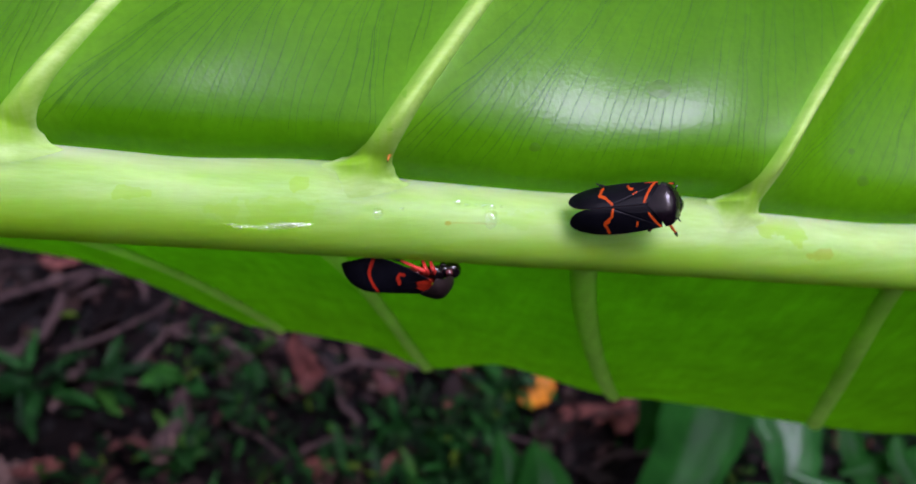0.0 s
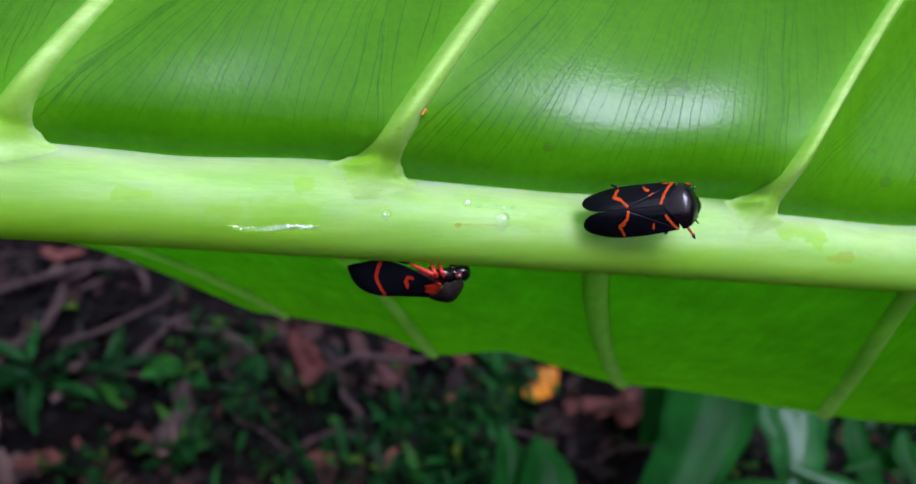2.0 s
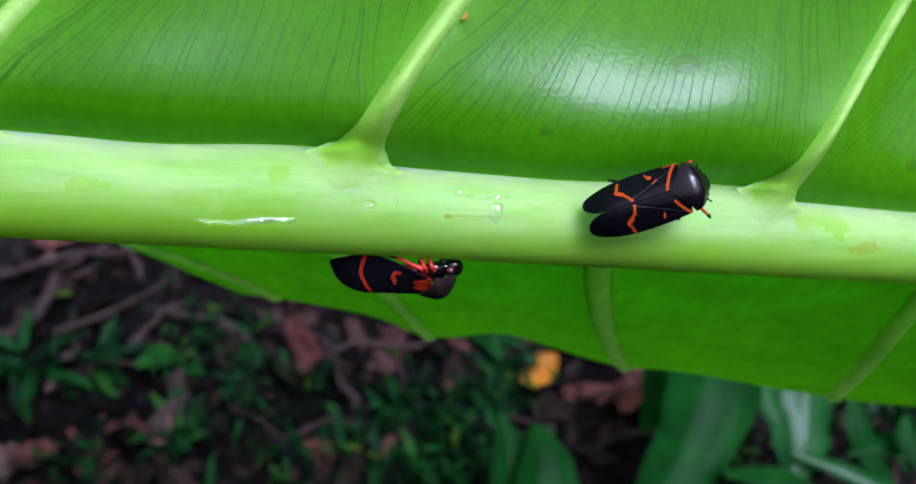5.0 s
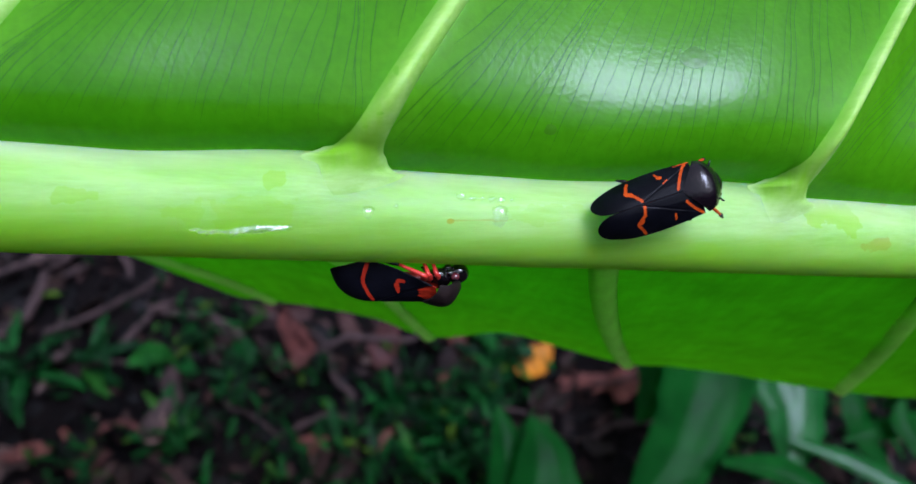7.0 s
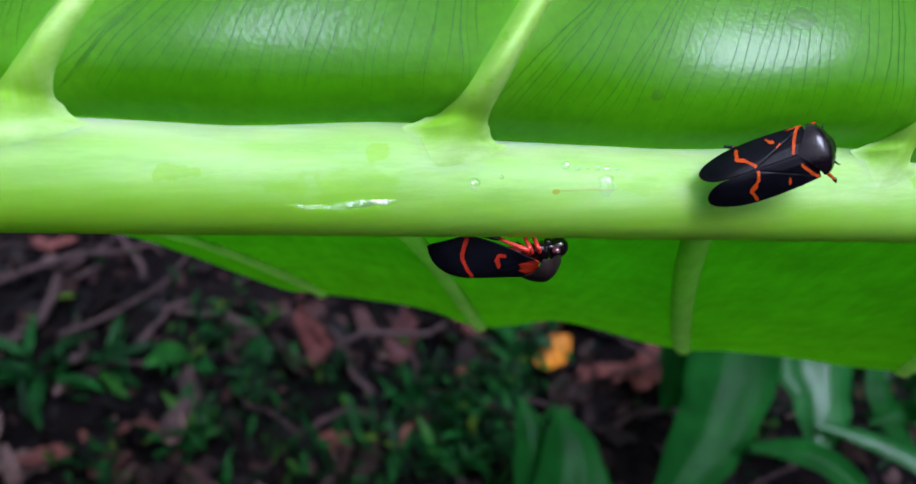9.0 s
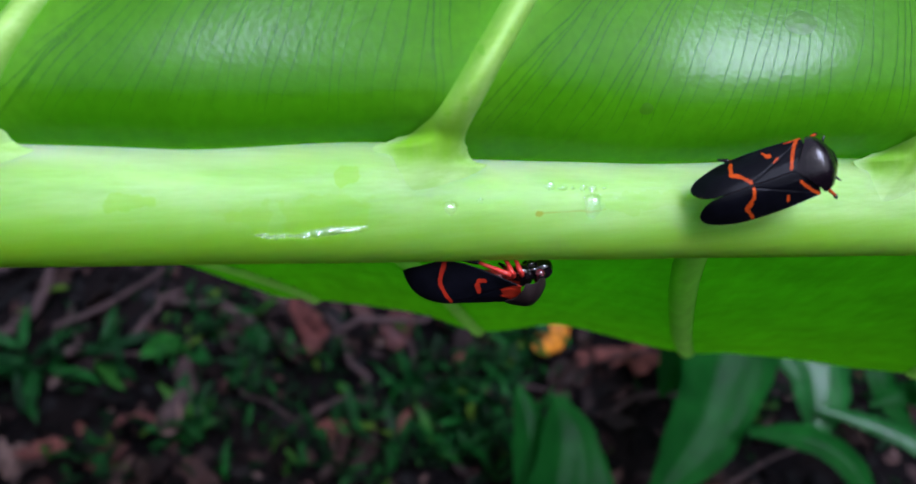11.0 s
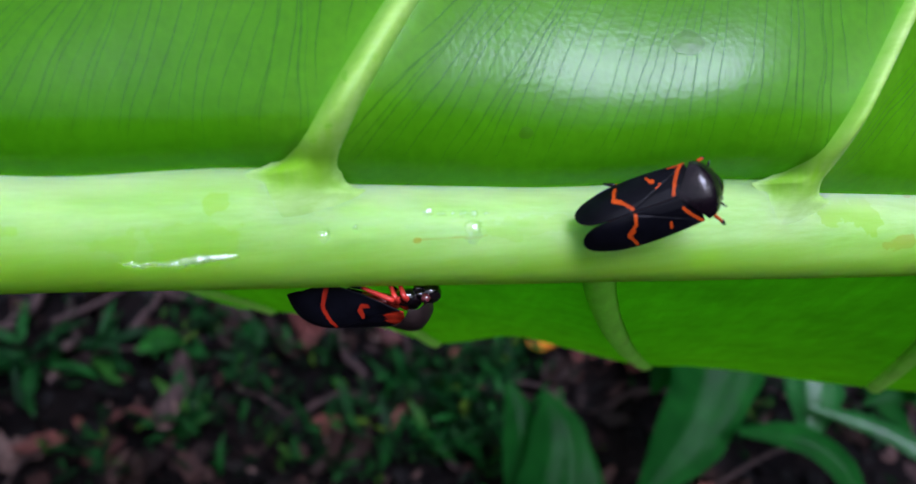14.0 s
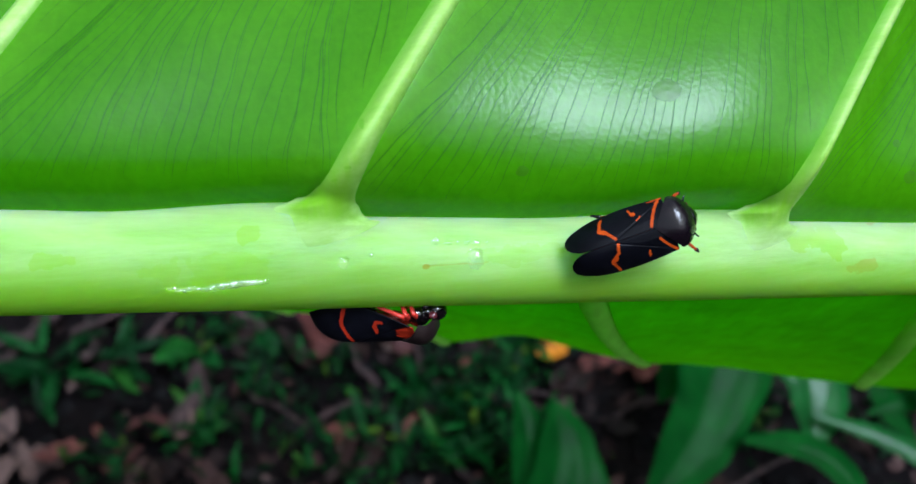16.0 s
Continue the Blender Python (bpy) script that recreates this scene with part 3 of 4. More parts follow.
                ang = radians(40 + 45 * min(1, p * 1.1) ** 0.8 + bend + 14 * noise.noise(Vector((x * 16, z * 16, 0.3))) + 9 * noise.noise(Vector((x * 50, z * 50, 1.0 + 0.01 * seed))))
                x += 0.007 * math.cos(ang)
                t += 0.007 * math.sin(ang) + 0.066 * 0.007 * math.cos(ang)
            if len(line) < 6:
                continue
            verts = []
            wid = rng.uniform(0.0004, 0.0010)
            for i, (px, pz) in enumerate(line):
                a, b = line[max(i - 1, 0)], line[min(i + 1, len(line) - 1)]
                d = Vector((b[0] - a[0], b[1] - a[1])).normalized()
                w = wid * (1 - 0.6 * i / len(line)) * min(1, 0.15 + i / 9)
                for off, lift in ((-w, 0.0004), (0, 0.00045), (w, 0.0004)):
                    qx, qz = px - d.y * off, pz + d.x * off
                    verts.append(L(qx, blade_y(qx, qz) - lift, qz))
            pieces.append((verts, grid_faces(len(line), 3)))
    v, f = joined(*pieces)
    fv = link_mesh("fine_venation", v, f, FINE, leaf, "fine dark green veins")
    tagged(fv, kind="stuff")
    # small blemishes on the blade
    for bx, bz, br in ((0.107, 0.136, 0.008), (0.62, 0.10, 0.010), (0.60, 0.145, 0.006), (0.288, 0.224, 0.017)):
        vs, m = [], 20
        for i in range(5):
            for j in range(m):
                w = 2 * math.pi * j / m
                rr = br * (i / 4 + 0.02) * (1 + 0.25 * noise.noise(Vector((math.cos(w), math.sin(w), bx * 9))))
                x, z = bx + rr * math.cos(w), bz + rr * math.sin(w) * 0.8
                vs.append(L(x, blade_y(x, z) - 0.0003 * (1 - i / 4) - 0.0004, z))
        link_mesh("blemish", vs, grid_faces(5, m, wrap=True, flip=True), SPOTM, leaf, "small brownish blemish")
    return leaf


# lower half: hangs away behind the midrib, and swings a little
HINGE = (0.15, 1.22, 0.0)
EDGE_X = [-2.9, -1.231, -0.967, -0.618, -0.517, -0.246, -0.094, 0.108, 0.24, 0.435, 0.55, 0.964, 1.22, 1.9, 2.6]
EDGE_Y = [1.8, 2.30, 2.30, 2.30, 2.30, 2.30, 2.305, 2.28, 2.26, 2.244, 2.235, 2.16, 2.12, 1.9, 1.6]
EDGE_Z = [0.30, -0.023, -0.088, -0.229, -0.243, -0.294, -0.351, -0.339, -0.367, -0.420, -0.425, -0.478, -0.490, -0.43, -0.20]
LOW_VEINS = [(-0.72, -0.517, 0.020), (-0.235, -0.094, 0.022), (0.200, 0.435, 0.0225), (0.745, 0.964, 0.021), (1.30, 1.45, 0.017)]


LOW_BEND = 1.4


def curve_at(xs, ys, x):
    """A smooth line through a few knots."""
    i = max(0, min(len(xs) - 2, sum(1 for v in xs[1:-1] if v <= x)))
    def slope(k):
        a, b = max(k - 1, 0), min(k + 1, len(xs) - 1)
        return (ys[b] - ys[a]) / (xs[b] - xs[a])
    h = xs[i + 1] - xs[i]
    u = (x - xs[i]) / h
    return ((2 * u ** 3 - 3 * u * u + 1) * ys[i] + (u ** 3 - 2 * u * u + u) * h * slope(i)
            + (-2 * u ** 3 + 3 * u * u) * ys[i + 1] + (u ** 3 - u * u) * h * slope(i + 1))


def low_point(x, q):
    """A place on the lower half: x along the rib, q from rib (0) to edge (1)."""
    yc, zc = rib_axis(x)
    a = Vector((x, yc + 0.03, zc - rib_r(x) * 0.6))
    e = Vector((x, curve_at(EDGE_X, EDGE_Y, x), curve_at(EDGE_X, EDGE_Z, x)))
    e.z -= 0.004 * noise.noise(Vector((x * 5, 3, 3)))
    q = max(q, 0.0)
    p = a.lerp(e, q)
    bend = 1.0 + 0.8 * max(0.0, min(1.0, (0.1 - x) / 0.5))
    p.z = a.z + (e.z - a.z) * q ** bend
    sag = math.sin(math.pi * min(q, 1.0))
    p.y -= 0.05 * sag
    p.z -= 0.02 * sag * max(0.0, min(1.0, (x + 0.1) / 0.3))
    puff = min(abs(x - (xb + (xe - xb) * q ** LOW_BEND)) for xb, xe, _ in LOW_VEINS)
    p.z += 0.03 * (1 - math.exp(-(puff / 0.07) ** 2)) * sag * 0.6
    return p


def build_low(leaf):
    hv = L(*HINGE)
    xs = spaced(-2.4, 2.3, -1.3, 1.2, 0.006, 0.07)
    verts = []
    for x in xs:
        for j in range(33):
            p = low_point(x, j / 32)
            verts.append(L(*p) - hv)
    def in_vein(x, q):
        return any(abs(x - (xb + (xe - xb) * q ** LOW_BEND)) < 0.78 * r for xb, xe, r in LOW_VEINS)

    faces = [f for k, f in enumerate(grid_faces(len(xs), 33, flip=True)) if not in_vein(0.5 * (xs[k // 32] + xs[k // 32 + 1]), (k % 32 + 0.5) / 32)]
    low = link_mesh("blade_lower_half", verts, faces, BLADE_LOW, leaf, "shaded lower half of the blade with a wavy edge, lit through")
    for xb, xe, r in LOW_VEINS:
        verts, m = [], 13
        for i in range(49):
            q = i / 48
            w = r * (1.0 - 0.08 * q)
            for j in range(m):
                u = -1 + 2 * j / (m - 1)
                x = xb + (xe - xb) * q ** LOW_BEND + u * w * 1.05
                p = low_point(x, q)
                side = low_point(x + 0.004, q) - low_point(x - 0.004, q)
                down = low_point(x, min(q + 0.01, 1.0)) - low_point(x, min(q + 0.01, 1.0) - 0.02)
                out = side.cross(down).normalized()
                out = -out if out.y > 0 else out
                verts.append(L(*(p + out * (w * 0.62 * (1 - abs(u) ** 2.0) ** 0.8 + 0.0006))) - hv)
        link_mesh("side_vein", verts, grid_faces(49, m), LOW_VEIN, low, "pale green side vein")
    low.matrix_basis = Matrix.Translation(hv)
    return low


leaf = build_leaf()
low_half = build_low(leaf)


# ---- water on the midrib ----
def rib_front(x, z):
    """The place on the front of the midrib at x and height z, and the way out of it."""
    yc, zc = rib_axis(x)
    r = rib_r(x)
    h = max(-0.98, min(0.98, (z - zc) / r))
    c = math.sqrt(1 - h * h)
    return (x, yc - r * c * 0.98, z), Vector((0, -c, h))


def drop_mesh(x, z, a, b, h, seed, ripple=0.0):
    """A flat drop with an uneven outline: half length a, half width b, height h, all in decimetres."""
    verts, n, rings = [], 22, 8
    for i in range(rings + 1):
        s = i / rings
        for j in range(n):
            w = 2 * math.pi * j / n
            k = 1 + 0.28 * noise.noise(Vector((1.6 * math.cos(w), 1.6 * math.sin(w), seed * 3.1)))
            px, pz = x + a * s * k * math.cos(w), z + b * s * k * math.sin(w)
            p, nrm = rib_front(px, pz)
            lift = h * (1 - s * s) ** 0.6 * (1 + ripple * noise.noise(Vector((px * 260, pz * 420, seed)))) - 0.0004
            verts.append(L(*(Vector(p) + nrm * lift)))
    return verts, grid_faces(rings + 1, n, wrap=True, flip=True)


def water(piece, label):
    ob = link_mesh("water_drop", *piece, WATER)
    ob.matrix_basis = LEAF
    ob.visible_shadow = False
    return tagged(ob, label, "water drop", "water drops on the midrib")


for wx, wz, wa, wb, wh, label in (
        (-0.113, 0.040, 0.0075, 0.006, 0.006, "round clear water drop on the pale midrib"),
        (-0.080, 0.046, 0.0032, 0.003, 0.003, "tiny clear water drop on the pale midrib"),
        (-0.002, 0.057, 0.0055, 0.004, 0.0036, "small clear water drop on the pale midrib"),
        (0.012, 0.054, 0.0050, 0.003, 0.003, "small clear water drop on the pale midrib"),
        (0.024, 0.054, 0.0030, 0.003, 0.003, "tiny clear water drop on the pale midrib"),
        (0.036, 0.053, 0.0050, 0.0035, 0.0035, "small clear water drop on the pale midrib"),
        (0.047, 0.052, 0.0045, 0.004, 0.0035, "small clear water drop on the pale midrib"),
        (0.060, 0.052, 0.0030, 0.0025, 0.0025, "tiny clear water drop on the pale midrib"),
        (0.045, 0.034, 0.0090, 0.0115, 0.0075, "large clear water drop running down the pale midrib")):
    water(drop_mesh(wx, wz, wa * 1.4, wb * 1.4, wh * 1.5, wx * 50, 0.2), label)
rng = random.Random(17)
beads = []
for k in range(26):
    u = (k + rng.random() * 0.8) / 26
    beads.append(drop_mesh(-0.315 + 0.098 * u, 0.0225 - 0.004 * math.sin(math.pi * min(1, u * 1.25)) + rng.uniform(-0.0016, 0.0016), rng.uniform(0.005, 0.010) * (2.0 if u > 0.5 else 1), rng.uniform(0.0018, 0.0032) * (1.7 if u > 0.5 else 0.8), rng.uniform(0.0026, 0.0048), k * 1.7, 0.6))
tagged(water(joined(*beads), "broken wet streak of beaded water on the pale midrib"), kind="stuff")


# ---- the froghoppers, in millimetres: x to the head, z to the back ----
MM = 0.001


def near_line(px, py, pts, w):
    best = 9.0
    for (ax, ay), (bx, by) in zip(pts, pts[1:]):
        dx, dy = bx - ax, by - ay
        u = max(0, min(1, ((px - ax) * dx + (py - ay) * dy) / (dx * dx + dy * dy)))
        best = min(best, math.hypot(px - ax - u * dx, py - ay - u * dy))
    return best < w


def marks_upper(x, y, side):
    """True where the wing cover of the sitting one is orange."""
    w = 0.05 * noise.noise(Vector((x * 3, y * 3, side)))
    if side > 0:
        band = near_line(x, y, ((-2.0, 0.35), (-2.7, 1.25), (-3.55, 1.75), (-3.2, 2.6), (-2.9, 2.95)), 0.18 + w) or near_line(x, y, ((-2.9, 1.45), (-3.5, 1.8)), 0.25 + w)
        spot = near_line(x, y, ((0.5, 3.0), (0.65, 2.7), (0.85, 2.4)), 0.12 + w) or near_line(x, y, ((0.7, 2.5), (0.9, 2.45)), 0.23 + w) or near_line(x, y, ((1.0, 1.65), (1.55, 1.95)), 0.09 + w)
    else:
        band = near_line(x, y, ((-1.95, 0.35), (-2.15, 1.3), (-3.15, 2.1), (-2.55, 3.3)), 0.17 + w) or near_line(x, y, ((-2.6, 1.8), (-3.1, 2.2)), 0.26 + w)
        spot = near_line(x, y, ((1.3, 2.3), (1.25, 2.75)), 0.13 + w)
    if side < 0:
        base = near_line(x, y, ((2.9, 1.3), (3.6, 2.3), (4.4, 3.1)), 0.15 + w)
    else:
        base = near_line(x, y, ((2.35, 0.35), (2.8, 1.3), (3.5, 2.4), (4.2, 3.2)), 0.16 + w) or near_line(x, y, ((2.9, 3.2), (4.5, 3.15)), 0.07 + w)
    return band or spot or base


def marks_lower(x, y, side):
    """The same on the hanging one, whose bands are broader."""
    w = 0.05 * noise.noise(Vector((x * 3, y * 3, 5 + side)))
    if near_line(x, y, ((-2.9, 0.4), (-3.9, 1.9), (-3.9, 2.3), (-3.2, 3.5)), 0.20 + w):
        return True
    if near_line(x, y, ((0.9, 2.7), (0.2, 2.6), (-0.1, 2.1), (0.15, 1.5)), 0.15 + w) or near_line(x, y, ((0.1, 2.3), (0.2, 1.7)), 0.20 + w):
        return True
    torn = 0.5 * noise.noise(Vector((x * 0.8, y * 3.5, 2.0)))
    return x > 2.5 + torn and abs(y - 1.7) < 0.30 + 0.62 * (x - 2.3) + w


def wing_z(x, y, deep):
    """Height of the wing cover; deep: held like a steep roof, its outer edge low behind."""
    u = (4.6 - x) / 12.5
    tail = max(0.0, (u - 0.6) / 0.4)
    drop = 3.5 * (1 - math.sqrt(max(0.0, 1 - min(tail, 1.0) ** 2))) if deep else 1.4 * tail ** 3.0
    h = 3.85 - 0.30 * u - drop
    ze = -1.65 + 4.05 * max(0, 1 - u / 0.66) ** 1.25 if deep else -0.8 + 3.1 * max(0, 1 - u) ** 1.35
    ridge = 0.05 * math.exp(-((y - 1.3 + 0.8 * u) / 0.25) ** 2) * (1 - u) + 0.03 * math.exp(-((y - 2.2) / 0.22) ** 2) * (1 - u)
    ridge -= 0.07 * math.exp(-((y - 0.25 - 0.42 * (x + 2.0)) / 0.10) ** 2) * (1 if -2.2 < x < 4 else 0)
    edge = 4.1
    if u > 0.6:
        edge = 1.45 + (edge - 1.45) * math.sqrt(max(0.02, 1 - tail ** 2.3))
        ze += 1.7 * tail ** 3 if deep else 2.0 * tail ** 3.2
    return h - (h - ze) * min(1.0, abs(y) / edge) ** (1.5 if deep else 1.9) + ridge


def wing(side, marked, deep):
    nu, nv = 170, 64
    verts, marks = [], []
    for i in range(nu):
        u = i / (nu - 1)
        x = 4.6 - 12.5 * u
        yo = 3.2 + 0.35 * math.sin(math.pi * min(u / 0.85, 1))
        yi, yc = 0.02, 1.45
        if u > 0.6:
            yo = yc + (yo - yc) * math.sqrt(max(0, 1 - ((u - 0.6) / 0.4) ** 2.3))
        if u > 0.80:
            yi = yc - (yc - yi) * math.sqrt(max(0, 1 - ((u - 0.80) / 0.20) ** 2.0))
        for j in range(nv):
            y = yi + (yo - yi) * j / (nv - 1)
            verts.append(Vector((x, side * y, wing_z(x, y, deep) + (0.04 if side > 0 else 0))))
            marks.append((x, y))
    faces = grid_faces(nu, nv, flip=side < 0)
    index = [int(marked(sum(marks[k][0] for k in q) / 4, sum(marks[k][1] for k in q) / 4, side)) for q in faces]
    return verts, faces, index


def shield():
    """The domed shield: a blunt wedge behind, widest at its shoulders, rounded in front."""
    nu, nv = 64, 56
    verts = []
    for i in range(nu):
        u = i / (nu - 1)
        x = 2.75 + 4.75 * u
        k = 0.50
        if u < k:
            a = u / k
            w = 3.25 * (0.82 * a + 0.18 * math.sqrt(a)) * (1 - 0.03 * a ** 6)
        else:
            e = (u - k) / (1 - k)
            w = 3.25 * 0.97 * math.sqrt(max(0.0, 1 - 0.90 * e ** 1.8))
        if u > 0.94:
            w *= math.sqrt(max(0.0, 1 - ((u - 0.94) / 0.062) ** 2))
        zt = 3.4 + 1.05 * math.sin(math.pi * min(1.0, 0.12 + 0.62 * u)) - 1.9 * max(0.0, (u - 0.45) / 0.55) ** 2.6
        for j in range(nv):
            s = -1 + 2 * j / (nv - 1)
            s = math.sin(s * math.pi / 2)
            y = w * s
            blend = max(0.0, min(1.0, (u - 0.45) / 0.4))
            fall = min(1.0, abs(y) / 3.3) * (1 - blend) + abs(s) * blend
            verts.append(Vector((x, y, zt - (zt - 1.5) * (1 - math.sqrt(max(0.0, 1 - (0.97 * fall) ** 2.3))))))
    return verts, grid_faces(nu, nv, flip=True)


def limb(points, r0, r1):
    pts, rad, n = [], [], len(points) - 1
    for i in range(n):
        a, b = Vector(points[i]), Vector(points[i + 1])
        for k in range(6):
            u = k / 6
            pts.append(a.lerp(b, u))
            g = (i + u) / n
            rad.append((r0 + (r1 - r0) * g) * (1 + 0.35 * math.exp(-((u - 0.25) / 0.3) ** 2) * (1 if i == 0 else 0.2)))
    pts.append(Vector(points[-1]))
    rad.append(r1)
    return tube(pts, rad, 8, up=(0.1, 0.2, 1))


def froghopper(m, label, size, feet, marked, bands, shield_mat, sink=0.0):
    """feet: for each leg, its three points from the body outwards."""
    bug = thing("froghopper", m, label, "insect", "black and orange froghoppers")
    s = MM * size
    for side in (1, -1):
        v, f, index = wing(side, marked, sink > 0)
        w = link_mesh("wing_cover", [p * s for p in v], f, [BLACK, bands], bug, "black wing cover with orange bands", index=index)
        solid(w, 0.00012 * size, -1.0)
    v, f = scaled(shield(), s)
    sh = link_mesh("pronotum", v, f, shield_mat, bug, "glossy black domed shield behind the head")
    solid(sh, 0.0002 * size, -1.0)
    if sink:
        link_mesh("abdomen", *scaled(ball((0.2, 0, 1.3), (4.4, 2.1, 1.1), jag=0.05), s), BELLY, bug, "dark red belly")
        link_mesh("thorax", *scaled(joined(ball((4.9, 0, 1.0), (1.5, 2.2, 1.2), jag=0.12), ball((5.2, 1.3, 0.9), (0.55, 0.8, 0.6)), ball((4.5, 1.5, 1.2), (0.5, 0.8, 0.5))), s), GLOSS, bug)
        hd = link_mesh("head", *scaled(joined(ball((7.25, 0, 0.45), (1.2, 1.7, 1.15)), ball((6.2, 0.2, 0.75), (0.9, 1.6, 0.75)), ball((6.0, 1.0, 0.1), (0.55, 0.7, 0.5))), s), GLOSS, bug, "large shiny black head")
        eye, brow = (6.85, 1.55, 1.25), (0.52, 0.42, 0.52)
    else:
        link_mesh("abdomen", *scaled(ball((-0.2, 0, 1.5), (4.6, 1.9, 1.0), jag=0.05), s), BELLY, bug, "dark red belly")
        link_mesh("thorax", *scaled(ball((4.1, 0, 1.35), (2.5, 2.2, 1.3), jag=0.12), s), GLOSS, bug)
        hd = link_mesh("head", *scaled(joined(ball((6.85, 0, 1.7), (1.0, 1.6, 0.95)), ball((7.1, 0, 0.95), (1.0, 1.15, 1.05))), s), GLOSS, bug, "small shiny black head")
        eye, brow = (7.0, 1.5, 1.6), (0.42, 0.4, 0.42)
    for side in (1, -1):
        ex, ey, ez = eye[0], side * eye[1], eye[2]
        link_mesh("eye", *scaled(ball((ex, ey, ez), brow), s), EYE_M, hd, "dark red bead eye")
        link_mesh("antenna", *scaled(limb(((ex, ey * 0.9, ez + 0.1), (ex - 0.1, ey * 1.27, ez + 0.4), (ex + 0.1, ey * 1.6, ez + 0.6), (ex + 0.3, ey * 1.7, ez + 0.6)), 0.16, 0.07), s), SHINY, hd)
    for pts in feet:
        thick = 0.36 if sink else 0.24
        lg = link_mesh("leg", *scaled(limb(pts[:-1], thick, 0.6 * thick), s), RED if sink else ORANGE, bug, "thin red leg" if sink else "thin orange leg")
        link_mesh("foot", *scaled(limb(pts[-2:], 0.2, 0.14), s), SHINY, lg, "black foot")
    return bug


FEET_UP = [((5.4, -1.9, 1.3), (6.2, -3.3, 1.2), (6.6, -3.9, 0.9), (6.9, -4.3, 0.2)),
           ((5.6, 1.9, 1.3), (6.3, 3.0, 1.5), (6.9, 3.1, 0.8), (7.2, 3.2, -0.4)),
           ((3.4, -1.8, 1.0), (3.6, -2.9, 1.2), (3.2, -3.2, 0.5), (3.0, -3.3, 0.1)),
           ((3.4, 1.8, 1.0), (3.6, 2.9, 1.2), (3.2, 3.1, 0.3), (3.0, 3.2, -0.6)),
           ((1.2, -1.6, 0.9), (2.0, -2.4, 1.0), (-0.6, -2.6, 0.5), (-1.5, -2.6, 0.1)),
           ((1.2, 1.6, 0.9), (2.0, 2.4, 1.0), (-2.6, 3.5, 0.4), (-3.7, 4.1, 0.2))]
FEET_LOW = [((4.9, 1.4, 1.2), (4.7, 2.7, 1.2), (4.2, 2.4, -0.5), (4.4, 2.2, -1.0)),
            ((5.3, -1.3, 0.5), (5.6, -2.6, 0.2), (5.4, -2.6, -0.7), (5.7, -2.7, -1.1)),
            ((3.9, 1.5, 1.3), (3.8, 2.9, 1.3), (3.2, 2.5, -0.4), (2.8, 2.4, -0.9)),
            ((3.9, -1.5, 0.5), (4.0, -2.9, 0.2), (3.2, -2.9, -0.6), (2.6, -2.9, -1.1)),
            ((3.2, 1.5, 1.3), (3.5, 3.1, 1.5), (0.4, 3.0, 0.0), (-2.0, 2.7, -0.6)),
            ((2.4, -1.5, 0.5), (3.2, -2.9, 0.2), (-0.6, -2.9, -0.4), (-2.2, -2.8, -1.0))]


def axes_pose(origin, x_way, z_way):
    z = Vector(z_way).normalized()
    x = (Vector(x_way) - z * Vector(x_way).dot(z)).normalized()
    y = z.cross(x)
    m = Matrix((x, y, z)).transposed().to_4x4()
    m.translation = Vector(origin) * DM
    return BASE @ m


def upper_pose(mx, mz, turn):
    """mx, mz: where the middle of the orange band lies; turn: degrees from the rib's line."""
    a = radians(turn)
    z_way = Vector((-0.12, -0.985, 0.10)).normalized()
    x_way = Vector((math.cos(a), 0.02, math.sin(a)))
    x_way = (x_way - z_way * x_way.dot(z_way)).normalized()
    o = Vector((mx + 0.003, 1.104, mz + 0.002)) + x_way * 0.0205 - z_way * 0.034
    return axes_pose(o, x_way, z_way)


def lower_pose(ox, oz, turn):
    a = radians(turn)
    return axes_pose((ox - 0.004, 1.205, oz - 0.0105), (math.cos(a), 0.0, math.sin(a)), (0.0, -0.30, -0.954))


UPPER_ROWS = [(0.0, 0.209, 0.048, 4.0), (1.5, 0.208, 0.048, 4.5), (3.0, 0.209, 0.048, 5.5), (3.5, 0.209, 0.044, 12.5), (4.0, 0.208, 0.042, 16.5),
              (6.5, 0.209, 0.042, 17.0), (8.0, 0.210, 0.041, 17.0), (10.5, 0.208, 0.0435, 16.0), (13.0, 0.210, 0.044, 16.0), (16.0, 0.208, 0.044, 16.0)]
LOWER_ROWS = [(0.0, -0.085, -0.026, 5.0), (3.0, -0.085, -0.026, 4.8), (4.0, -0.085, -0.025, 4.2), (6.5, -0.082, -0.026, 3.8), (8.0, -0.081, -0.027, 3.8),
              (10.5, -0.082, -0.027, 6.0), (14.0, -0.084, -0.026, 6.0), (15.0, -0.084, -0.025, 6.0), (15.5, -0.084, -0.0165, 6.0), (16.0, -0.085, -0.0235, 5.8)]
upper_bug = froghopper(upper_pose(*UPPER_ROWS[0][1:]), "black froghopper with orange bands sitting on the midrib", 1.0, FEET_UP, marks_upper, ORANGE, SHINY)
lower_bug = froghopper(lower_pose(*LOWER_ROWS[0][1:]), "black froghopper with red legs hanging under the midrib", 1.10, FEET_LOW, marks_lower, ORANGE_SHADED, MATT, 0.9)


